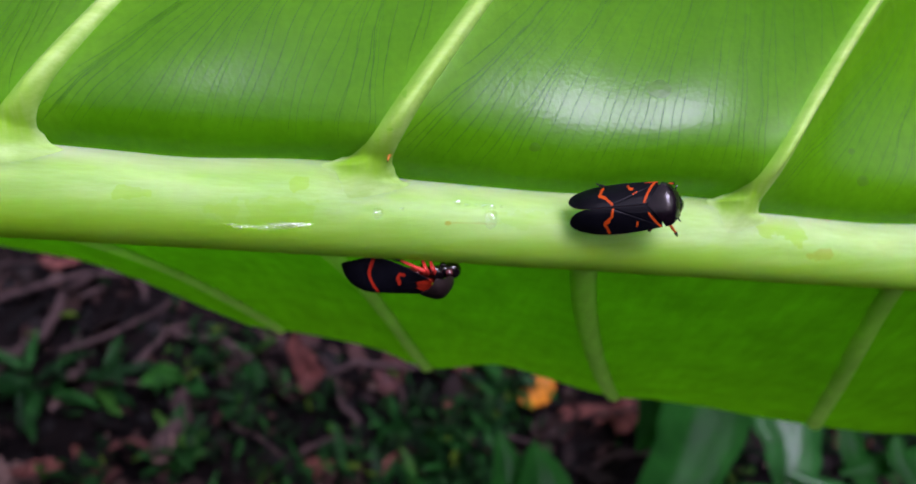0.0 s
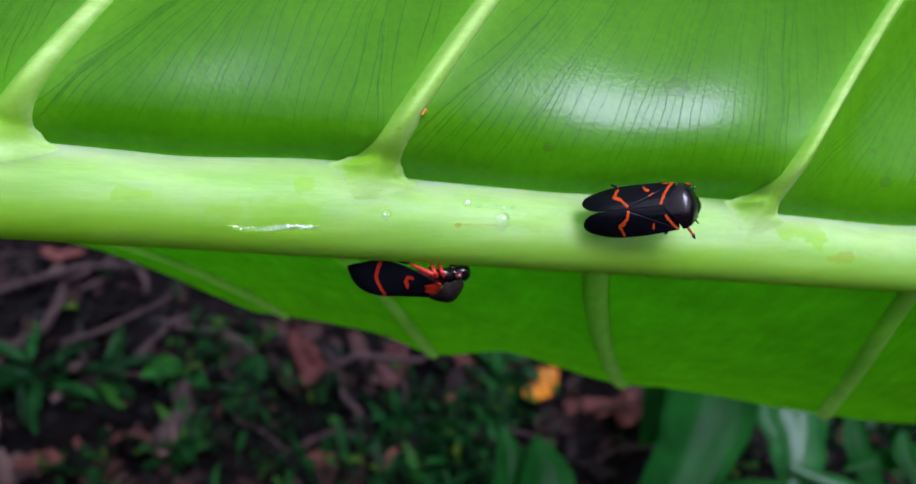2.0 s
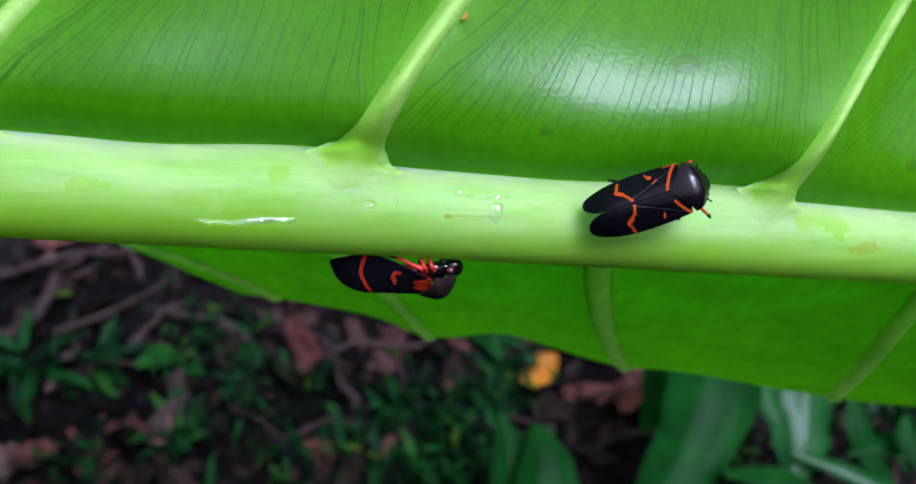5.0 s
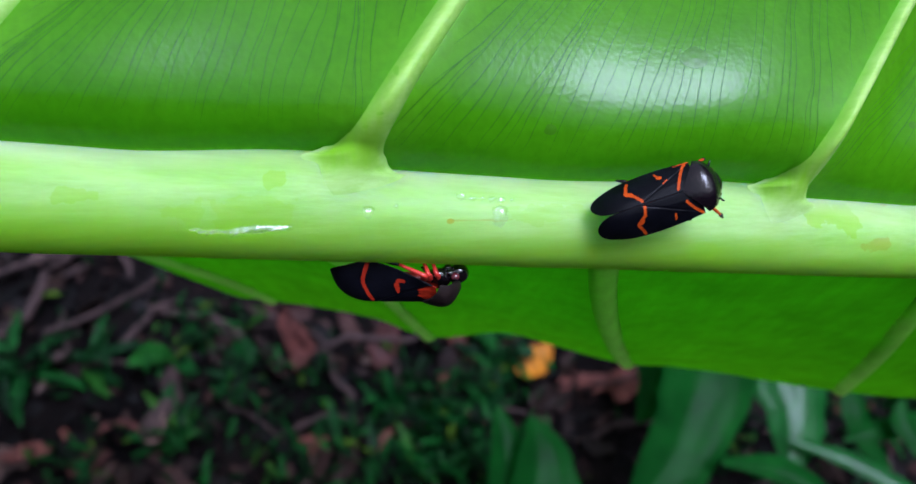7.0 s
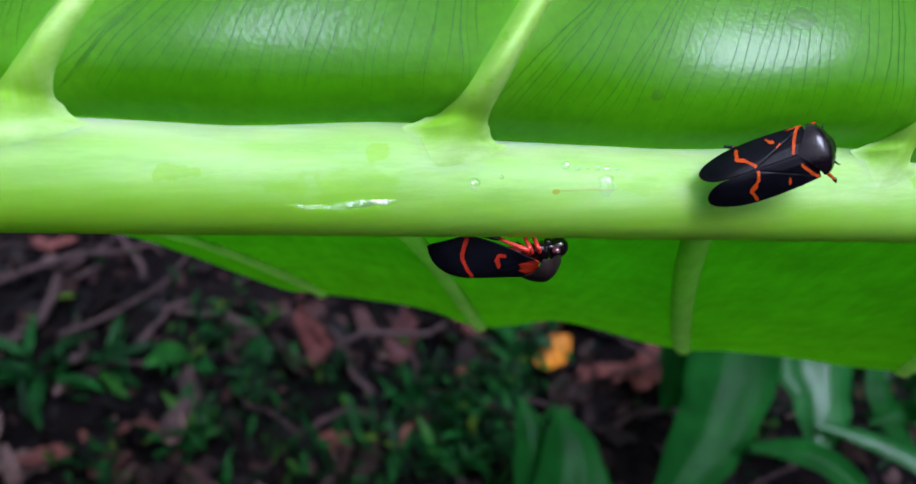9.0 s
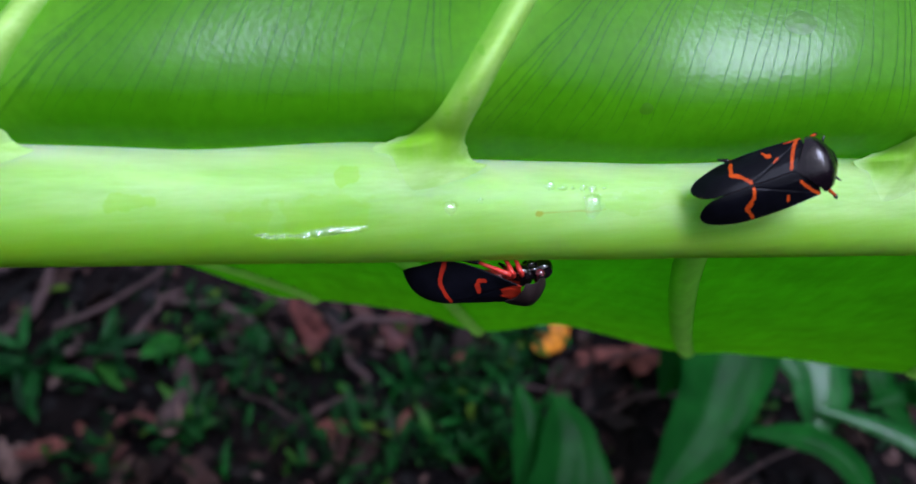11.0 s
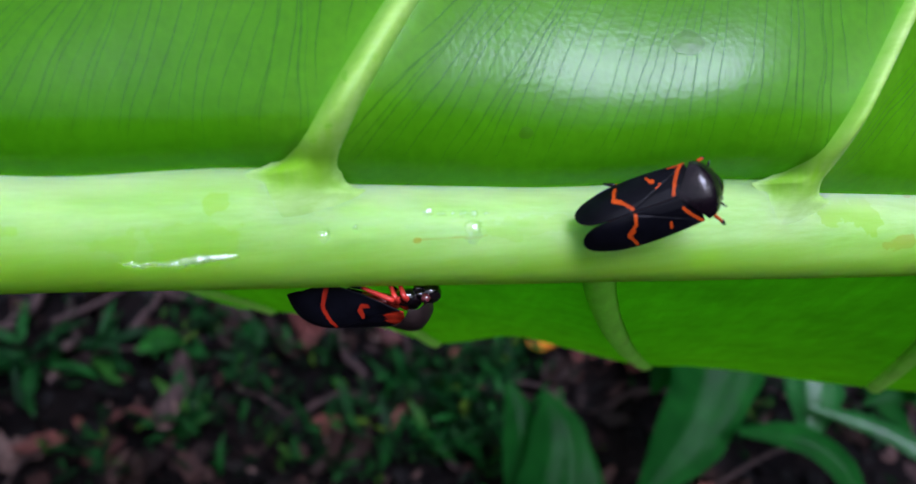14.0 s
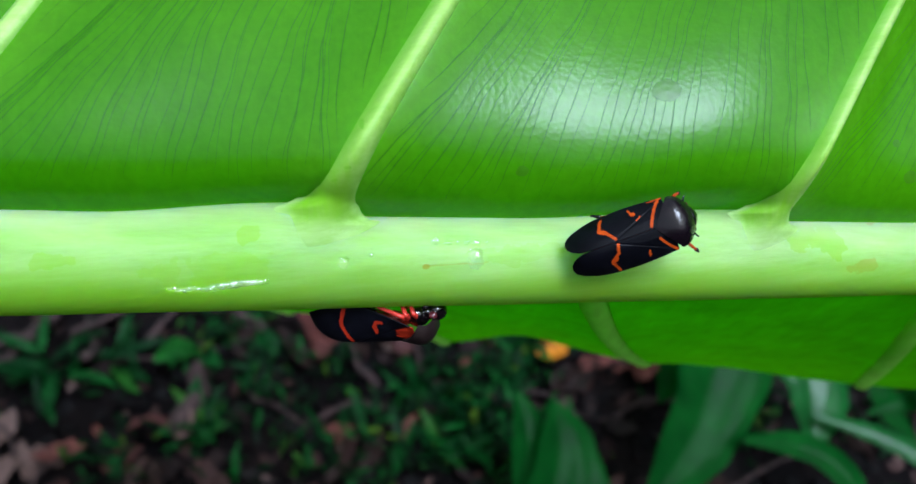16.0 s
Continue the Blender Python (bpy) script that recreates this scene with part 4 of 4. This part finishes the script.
# ---- a tiny amber insect that climbs the side vein ----
def thrips_pose(x, z, turn):
    t = z - rib_top(x)
    a = radians(turn)
    return axes_pose((x, blade_y(x, z) - 0.006, z), (math.cos(a), -0.1, math.sin(a)), (0.1, -1, 0))


def build_thrips():
    b = thing("tiny_insect", thrips_pose(-0.096, 0.117, 70), "tiny amber insect crawling beside the side vein", "insect")
    s = 0.00055
    link_mesh("abdomen", *scaled(ball((-0.3, 0, 0.25), (0.75, 0.3, 0.26), 10, 12), s), AMBER, b)
    link_mesh("thorax", *scaled(ball((0.5, 0, 0.25), (0.4, 0.28, 0.25), 10, 12), s), AMBER, b)
    link_mesh("head", *scaled(ball((0.95, 0, 0.25), (0.22, 0.2, 0.2), 8, 10), s), AMBER, b)
    link_mesh("tail_tip", *scaled(ball((-1.05, 0, 0.25), (0.3, 0.14, 0.14), 8, 10), s), BLACK, b, "dark tail tip")
    for side in (1, -1):
        link_mesh("antenna", *scaled(limb(((1.1, side * 0.1, 0.3), (1.35, side * 0.25, 0.35), (1.6, side * 0.3, 0.3)), 0.05, 0.03), s), BLACK, b)
        for x in (0.7, 0.4, 0.1):
            link_mesh("leg", *scaled(limb(((x, side * 0.2, 0.2), (x + 0.1, side * 0.5, 0.3), (x - 0.05, side * 0.75, 0.0)), 0.05, 0.03), s), AMBER, b)
    return b


thrips = build_thrips()
THRIPS_ROWS = [(0.0, -0.098, 0.117, 75), (0.5, -0.091, 0.132, 65), (1.0, -0.082, 0.143, 62), (1.5, -0.069, 0.161, 60), (2.0, -0.061, 0.172, 60), (2.5, -0.052, 0.190, 62),
               (3.0, -0.040, 0.210, 60), (3.5, -0.021, 0.231, 58), (4.0, -0.008, 0.250, 56), (6.5, 0.020, 0.290, 50), (8.0, 0.060, 0.36, 55), (16.0, 0.25, 0.62, 58)]


# ---- forest floor: dead leaves, twigs, low plants ----
def leaf_mesh(name, length, width, curl, mat, seed, fold=0.25, nl=14, nw=7, ragged=0.1):
    """A flat-growing leaf along +x with a pointed tip, folded along its middle and curled."""
    verts = []
    for i in range(nl):
        u = i / (nl - 1)
        w = width * (math.sin(math.pi * min(1, u ** 0.8)) ** 0.8) * 0.5 + width * 0.01
        for j in range(nw):
            s = -1 + 2 * j / (nw - 1)
            x = length * u
            y = s * w * (1 + ragged * 2 * noise.noise(Vector((u * 7, s * 2, seed)))) + ragged * length * noise.noise(Vector((u * 2, 5, seed)))
            z = fold * abs(s) * w + curl * length * (u * u - 0.6 * u) + 0.6 * ragged * length * noise.noise(Vector((u * 3, s * 1.5, seed)))
            verts.append(Vector((x, y, z)))
    me = bpy.data.meshes.new(name)
    me.from_pydata([tuple(v) for v in verts], [], grid_faces(nl, nw))
    me.materials.append(mat)
    me.polygons.foreach_set("use_smooth", [True] * len(me.polygons))
    return me


def litter():
    """Countless crumbs of rotten leaves, bark and stalks over the soil."""
    rng = random.Random(21)
    verts, faces = [], []
    for k in range(6000):
        x, y = rng.uniform(-0.75, 0.75), rng.uniform(0.25, 1.1)
        ln = rng.uniform(0.004, 0.014) * (2.2 if rng.random() < 0.12 else 1)
        wd = ln * (rng.uniform(0.08, 0.16) if rng.random() < 0.35 else rng.uniform(0.35, 0.9))
        m = Matrix.Translation((x, y, floor_z(x, y) + rng.uniform(0.001, 0.012))) @ Euler((rng.gauss(0, 0.5), rng.gauss(0, 0.5), rng.uniform(0, 6.28))).to_matrix().to_4x4()
        o = len(verts)
        bend = rng.uniform(-0.4, 0.4) * ln
        for px, py, pz in ((-1, -0.3, 0), (-0.2, -1, bend), (0.7, -0.7, bend), (1, 0.2, 0), (0.3, 1, bend), (-0.6, 0.7, bend)):
            verts.append(m @ Vector((px * ln * rng.uniform(0.7, 1.1), py * wd * rng.uniform(0.6, 1.1), pz)))
        faces += [(o, o + 1, o + 5), (o + 1, o + 2, o + 4, o + 5), (o + 2, o + 3, o + 4)]
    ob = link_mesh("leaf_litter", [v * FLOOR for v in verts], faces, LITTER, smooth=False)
    tagged(ob, "crumbled dark brown leaf litter over the wet soil", "leaf litter", kind="stuff")


def ground_cover():
    """Small dark green herbs in uneven patches."""
    rng = random.Random(33)
    patches = [(-0.22, 0.50, 0.06, 90), (-0.16, 0.55, 0.05, 60), (-0.04, 0.50, 0.05, 110), (0.0, 0.45, 0.05, 150), (0.03, 0.52, 0.04, 90), (0.0, 0.59, 0.03, 40),
               (-0.27, 0.60, 0.05, 90), (-0.43, 0.54, 0.06, 50), (-0.12, 0.43, 0.05, 90), (0.34, 0.47, 0.07, 120), (0.42, 0.52, 0.06, 100), (0.22, 0.44, 0.05, 80), (-0.33, 0.43, 0.04, 40), (0.0, 0.75, 0.4, 260)]
    verts, faces = [], []
    for cx, cy, rad, n in patches:
        for k in range(n):
            x, y = rng.gauss(cx, rad * 0.6), rng.gauss(cy, rad * 0.5)
            ln, wd = rng.uniform(0.008, 0.024), rng.uniform(0.22, 0.42)
            m = Matrix.Translation((x, y, floor_z(x, y) + rng.uniform(0.004, 0.04))) @ Euler((rng.gauss(0, 0.35), rng.uniform(-0.9, 0.2), rng.uniform(0, 6.28))).to_matrix().to_4x4()
            o = len(verts)
            for px, py, pz in ((0, 0, 0), (0.35, -1, 0.08), (0.7, -0.75, 0.06), (1, 0, -0.1), (0.7, 0.75, 0.06), (0.35, 1, 0.08), (0.45, 0, 0)):
                verts.append(m @ Vector((px * ln, py * ln * wd * 0.5, pz * ln)))
            faces += [(o, o + 1, o + 6), (o + 1, o + 2, o + 6), (o + 2, o + 3, o + 6), (o + 3, o + 4, o + 6), (o + 4, o + 5, o + 6), (o + 5, o, o + 6)]
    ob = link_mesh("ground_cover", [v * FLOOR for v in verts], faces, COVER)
    tagged(ob, "small dark green herbs growing through the litter", "ground cover", kind="stuff")


def dead_leaves():
    rng = random.Random(11)
    metas = [(leaf_mesh("dead_leaf", rng.uniform(0.03, 0.06), rng.uniform(0.010, 0.024), rng.uniform(-0.5, 0.5), DEAD[k % 3], k * 3.7, rng.uniform(-0.6, 0.8), ragged=0.28), k % 3) for k in range(12)]
    words = ("brown dead leaf lying on the wet soil", "pale tan dead leaf lying on the wet soil", "reddish dead leaf lying on the wet soil")
    for k in range(170):
        x, y = rng.uniform(-0.6, 0.6), rng.uniform(0.3, 0.95)
        me, w = metas[rng.choice((0, 2, 3, 5, 6, 8, 9, 11, 0, 3, 6, 9))]
        ob = new("dead_leaf", me)
        ob.matrix_basis = on_floor(pose(x, y, floor_z(x, y) + rng.uniform(0.006, 0.022), rng.uniform(-40, 40), rng.uniform(-35, 35), rng.uniform(0, 360)))
        tagged(ob, words[w], "dead leaf", "dead leaves on the ground")
    for x, y, h, yaw, pitch, mat, ln, wd, label in (
            (-0.165, 0.565, 0.015, 95, -62, 2, 0.075, 0.028, "reddish brown dead leaf standing up from the litter"),
            (-0.075, 0.550, 0.015, 80, -40, 2, 0.06, 0.03, "reddish brown curled dead leaf in the litter"),
            (-0.285, 0.462, 0.02, 50, -25, 1, 0.030, 0.024, "pale tan dead leaf lying on the wet soil"),
            (-0.425, 0.440, 0.015, 10, -10, 1, 0.036, 0.020, "pale tan dead leaf lying on the wet soil"),
            (-0.385, 0.438, 0.015, 150, -10, 1, 0.034, 0.018, "pale tan dead leaf lying on the wet soil"),
            (-0.450, 0.452, 0.018, 70, -12, 1, 0.040, 0.022, "pale tan dead leaf lying on the wet soil"),
            (-0.405, 0.425, 0.016, 120, -8, 1, 0.044, 0.020, "pale tan dead leaf lying on the wet soil"),
            (-0.445, 0.418, 0.016, 20, -14, 1, 0.040, 0.024, "pale tan dead leaf lying on the wet soil"),
            (-0.365, 0.455, 0.016, 200, -8, 2, 0.046, 0.022, "reddish dead leaf lying on the wet soil"),
            (0.05, 0.565, 0.016, 20, -12, 2, 0.07, 0.026, "reddish brown dead leaf lying on the wet soil"),
            (0.12, 0.555, 0.016, 160, -14, 2, 0.06, 0.026, "reddish brown dead leaf lying on the wet soil"),
            (0.17, 0.53, 0.016, 100, -8, 2, 0.06, 0.024, "reddish brown dead leaf lying on the wet soil"),
            (-0.34, 0.425, 0.015, 30, 0, 2, 0.04, 0.022, "reddish dead leaf lying on the wet soil"),
            (0.062, 0.520, 0.025, 40, -15, 3, 0.045, 0.030, "orange yellow fallen leaf on the litter"),
            (0.095, 0.506, 0.012, 8, 0, 2, 0.065, 0.020, "reddish brown dead leaf lying on the wet soil"),
            (0.150, 0.485, 0.012, 60, -10, 2, 0.065, 0.030, "reddish brown dead leaf lying on the wet soil"),
            (0.02, 0.55, 0.015, 130, -10, 2, 0.06, 0.020, "reddish brown dead leaf lying on the wet soil"),
            (0.38, 0.555, 0.012, 40, -10, 1, 0.04, 0.02, "pale tan dead leaf lying on the wet soil"),
            (0.43, 0.53, 0.012, 110, -10, 2, 0.05, 0.02, "reddish dead leaf lying on the wet soil")):
        ob = new("dead_leaf", leaf_mesh("dead_leaf", ln, wd, 0.3, DEAD[mat], x * 40, ragged=0.16))
        ob.matrix_basis = on_floor(pose(x, y, floor_z(x, y) + h, 10, pitch, yaw))
        tagged(ob, label, "dead leaf", "dead leaves on the ground")


def twigs():
    rng = random.Random(5)
    spots = [(-0.455, 0.60, 70, 0.20, 0.005), (-0.40, 0.63, 100, 0.22, 0.004), (-0.34, 0.64, 55, 0.20, 0.003), (-0.325, 0.61, 62, 0.08, 0.0045), (-0.43, 0.66, 78, 0.25, 0.006), (-0.48, 0.68, 35, 0.35, 0.004), (-0.36, 0.70, 140, 0.35, 0.005), (-0.12, 0.55, 115, 0.16, 0.004), (-0.07, 0.59, 95, 0.14, 0.003),
             (-0.275, 0.52, 88, 0.11, 0.011), (-0.02, 0.60, 20, 0.25, 0.003), (0.03, 0.575, 135, 0.12, 0.004), (-0.13, 0.50, 8, 0.12, 0.003)]
    for k in range(46):
        spots.append((rng.uniform(-0.6, 0.5), rng.uniform(0.35, 0.9), rng.uniform(0, 180), rng.uniform(0.05, 0.28), rng.uniform(0.0008, 0.003)))
    for k, (x, y, yaw, ln, r) in enumerate(spots):
        pts = []
        for i in range(9):
            u = i / 8 - 0.5
            pts.append(Vector((u * ln, 0.16 * ln * noise.noise(Vector((u * 3, k * 1.3, 0))), 0.16 * ln * noise.noise(Vector((u * 2.5, k * 1.3, 7))))))
        v, f = tube(pts, [r * (1.1 - 0.06 * i) for i in range(9)], 7, up=(0, 0.2, 1))
        ob = link_mesh("twig", v, f, TWIG)
        ob.matrix_basis = on_floor(pose(x, y, floor_z(x, y) + r + 0.010, 0, rng.uniform(-12, 12), yaw))
        tagged(ob, "thin dark brown fallen twig on the litter", "twig", "twigs on the ground")


def low_plant(x, y, height, leaves, size, seed, label, mat, spread=1.0, stems=4, slim=0.28):
    """A few thin stems with pairs of pointed leaflets."""
    rng = random.Random(seed)
    p = thing("low_plant", on_floor(pose(x, y, floor_z(x, y))), label, "plant", "low plants on the forest floor")
    for s in range(stems):
        yaw = rng.uniform(0, 2 * math.pi)
        lean = rng.uniform(0.25, 0.8) * spread
        pts = []
        for i in range(9):
            u = i / 8
            r = height * lean * u ** 1.4
            pts.append(Vector((r * math.cos(yaw), r * math.sin(yaw), height * (u - 0.35 * lean * u * u))))
        v, f = tube(pts, [0.0013 * (1.2 - u / 8) for u in range(9)], 6, up=(0.3, 0.2, 1))
        link_mesh("stem", v, f, mat, p)
        for k in range(leaves):
            u = min(0.35 + 0.65 * (k // 2) / max(1, leaves // 2), 1.0)
            at = pts[min(8, int(u * 8))]
            side = 1 if k % 2 else -1
            ln = size * rng.uniform(0.55, 1.2)
            ob = new("leaflet", leaf_mesh("leaflet", ln, ln * slim * rng.uniform(0.75, 1.25), rng.uniform(-0.45, -0.1), mat, seed + k))
            ob.parent = p
            ob.matrix_basis = Matrix.Translation(at) @ pose(0, 0, 0, rng.uniform(-30, 30), rng.uniform(-40, 20), math.degrees(yaw) + side * rng.uniform(20, 80))
    return p


def grass_tuft(x, y, n, height, seed):
    rng = random.Random(seed)
    g = thing("grass_tuft", on_floor(pose(x, y, floor_z(x, y))), "tuft of narrow dark green grass blades", "grass", "grass tufts on the forest floor")
    for k in range(n):
        h = height * rng.uniform(0.45, 1.15)
        ob = new("grass_blade", leaf_mesh("grass_blade", h, h * rng.uniform(0.10, 0.2), rng.uniform(-0.6, -0.1), GRASS, seed + k * 0.7, 0.3, 10, 3))
        ob.parent = g
        ob.matrix_basis = pose(rng.uniform(-0.035, 0.035), rng.uniform(-0.03, 0.03), 0, 0, rng.uniform(-85, -25), rng.uniform(0, 360))


litter()
ground_cover()
dead_leaves()
twigs()
for px, py, ph, pn, psize, seed, words, wide, stems, slim in (
        (-0.415, 0.535, 0.06, 6, 0.055, 1, "small pinnate green seedling on the litter", 1.1, 3, 0.24),
        (-0.37, 0.545, 0.05, 4, 0.045, 14, "small pinnate green seedling on the litter", 1.1, 2, 0.24),
        (-0.285, 0.575, 0.05, 2, 0.05, 2, "small broad-leaved green seedling on the litter", 0.8, 2, 0.5),
        (-0.225, 0.60, 0.05, 2, 0.05, 3, "small broad-leaved blue-green seedling on the litter", 0.8, 2, 0.6),
        (-0.215, 0.545, 0.04, 4, 0.03, 4, "small yellow-green seedling on the litter", 0.9, 3, 0.35),
        (-0.255, 0.47, 0.05, 4, 0.04, 7, "small green seedling on the litter", 0.9, 3, 0.3),
        (-0.115, 0.515, 0.05, 2, 0.035, 6, "small broad-leaved green seedling on the litter", 0.8, 2, 0.45),
        (0.035, 0.54, 0.05, 6, 0.045, 8, "small pinnate dark green seedling on the litter", 1.2, 4, 0.3),
        (0.092, 0.54, 0.03, 3, 0.026, 9, "small bright green seedling on the litter", 0.9, 2, 0.5),
        (-0.31, 0.43, 0.02, 3, 0.024, 10, "small yellow-green seedling on the litter", 0.9, 2, 0.4)):
    low_plant(px, py, ph, pn, psize, seed, words, GRASS, wide, stems, slim)
for k, (gx, gy, gn, gh) in enumerate(((-0.05, 0.47, 12, 0.06), (0.0, 0.48, 14, 0.07), (-0.075, 0.445, 10, 0.055), (0.035, 0.46, 12, 0.07), (0.01, 0.43, 12, 0.06), (-0.16, 0.45, 6, 0.045),
                                      (0.37, 0.5, 10, 0.07), (-0.03, 0.52, 7, 0.05), (0.43, 0.48, 10, 0.07), (-0.24, 0.44, 5, 0.04))):
    grass_tuft(gx, gy, gn, gh, 20 + k)


def arching_blade(points, widths, label):
    """One broad leaf along a line of places given in decimetres of the base frame."""
    nl, nw, verts = 36, 25, []
    mid = sum(p[1] for p in points) / len(points)
    pts = [Vector(p) * ((mid + 0.4 * (p[1] - mid)) / p[1]) for p in points]
    n = len(pts) - 1
    line, wd = [], []
    for i in range(nl):
        u = i / (nl - 1) * n
        k = min(int(u), n - 1)
        f = u - k
        a, b = pts[max(k - 1, 0)], pts[k]
        c2, d = pts[k + 1], pts[min(k + 2, n)]
        line.append(0.5 * ((2 * b) + (c2 - a) * f + (2 * a - 5 * b + 4 * c2 - d) * f * f + (3 * b - a - 3 * c2 + d) * f ** 3))
        wd.append(widths[k] + (widths[k + 1] - widths[k]) * f * f * (3 - 2 * f))
    for i, p in enumerate(line):
        d = (line[min(i + 1, nl - 1)] - line[max(i - 1, 0)]).normalized()
        side = d.cross(Vector((0, -1, 0.6))).normalized()
        up = side.cross(d)
        for j in range(nw):
            s = -1 + 2 * j / (nw - 1)
            rise = 0.22 * (math.sqrt(s * s + 0.45) - 0.67) + 0.003 * math.sin(11 * s + 5 * noise.noise(Vector((i * 0.12, pts[0].x, 2.0)))) + 0.035 * noise.noise(Vector((s * 2.2, i * 0.07, pts[0].x * 5)))
            q = p + side * s * wd[i] * 0.5 * (1 + 0.05 * noise.noise(Vector((i * 0.4, s, pts[0].x)))) - up * (rise - 0.06) * wd[i]
            verts.append(q * DM)
    p = thing("strap_leaf", BASE @ Matrix.Translation(pts[0] * DM), label, "plant leaf", "strap leaves of the undergrowth")
    link_mesh("blade", [v - pts[0] * DM for v in verts], grid_faces(nl, nw), STRAP_SHEEN if "shining" in label else STRAP, p)
    v, f = tube([(q - pts[0]) * DM for q in line], [max(0.0002, 0.005 * w * DM) for w in wd], 8)
    link_mesh("midrib", v, f, STRAP_RIB, p, "paler midrib")
    return p


ARCH = (
    (((1.80, 5.6, -0.6), (1.54, 4.9, -0.95), (1.20, 4.4, -1.30), (0.78, 4.0, -1.55)), (0.60, 0.54, 0.40, 0.04), "broad glossy green leaf arching down"),
    (((1.50, 5.6, -0.72), (1.36, 5.3, -0.93), (1.25, 5.1, -1.12), (1.12, 5.0, -1.27)), (0.32, 0.32, 0.22, 0.03), "dark green leaf behind a broader one"),
    (((2.30, 5.7, -0.5), (2.06, 5.0, -0.98), (1.98, 4.7, -1.20), (1.80, 4.4, -1.45)), (0.54, 0.48, 0.34, 0.03), "broad pale-shining green leaf"),
    (((2.05, 4.9, -1.36), (2.38, 4.7, -1.47), (2.55, 4.45, -1.60), (2.64, 4.2, -1.80)), (0.05, 0.12, 0.13, 0.05), "narrow arching leaf, pale and shining wet"),
    (((1.5, 4.6, -1.38), (1.78, 4.45, -1.39), (1.93, 4.3, -1.50), (1.96, 4.1, -1.68)), (0.05, 0.15, 0.16, 0.05), "narrow arching green leaf"),
    (((0.50, 5.2, -1.27), (0.53, 4.9, -1.46), (0.50, 4.6, -1.66), (0.45, 4.3, -1.89)), (0.06, 0.34, 0.50, 0.46), "broad upright green leaf with pale veins"),
    (((0.27, 5.3, -1.22), (0.31, 5.1, -1.38), (0.30, 4.9, -1.53), (0.27, 4.7, -1.75)), (0.04, 0.18, 0.22, 0.18), "small upright green leaf"),
    (((2.52, 5.2, -1.05), (2.47, 5.0, -1.22), (2.50, 4.9, -1.38), (2.58, 4.8, -1.52)), (0.06, 0.17, 0.15, 0.03), "narrow bright green leaf"),
    (((2.75, 5.0, -1.15), (2.72, 4.9, -1.28), (2.78, 4.7, -1.45), (2.86, 4.5, -1.6)), (0.05, 0.14, 0.12, 0.03), "narrow bright green leaf"),
    (((3.3, 5.2, -1.10), (3.0, 5.0, -1.26), (2.6, 4.9, -1.30), (2.3, 4.8, -1.34)), (0.05, 0.16, 0.14, 0.03), "narrow bright green leaf"))
for points, widths, label in ARCH:
    arching_blade(points, widths, label)


def motions():
    """The swing of the leaf's lower half, the turning froghopper, the shifting one below, the climbing insect."""
    hv = L(*HINGE)
    swing = [(0.0, 0.0, 0.0), (0.5, 1.07, -0.1), (1.0, 1.23, -0.1), (2.0, 1.65, -0.15), (3.0, 1.97, -0.25), (3.5, 2.6, -0.3), (4.0, 3.1, -0.2), (6.5, 2.75, -0.8), (7.5, 2.75, -0.55), (8.0, 2.56, -0.6),
             (10.5, 1.98, -2.1), (11.0, 1.74, -2.0), (12.0, 1.34, -2.05), (13.5, 1.2, -2.1), (14.0, 1.05, -1.9), (14.5, 2.5, -1.7), (15.0, 4.4, -1.8), (15.5, 5.8, -2.1), (16.0, 2.8, -2.0)]
    walk(low_half, [(t, Matrix.Translation(hv) @ pose(0, 0, 0, a, 0, c)) for t, a, c in swing])
    walk(upper_bug, [(t, upper_pose(x, z, a)) for t, x, z, a in UPPER_ROWS])
    walk(lower_bug, [(t, lower_pose(x, z, a)) for t, x, z, a in LOWER_ROWS])
    walk(thrips, [(t, thrips_pose(x, z, a)) for t, x, z, a in THRIPS_ROWS])


motions()
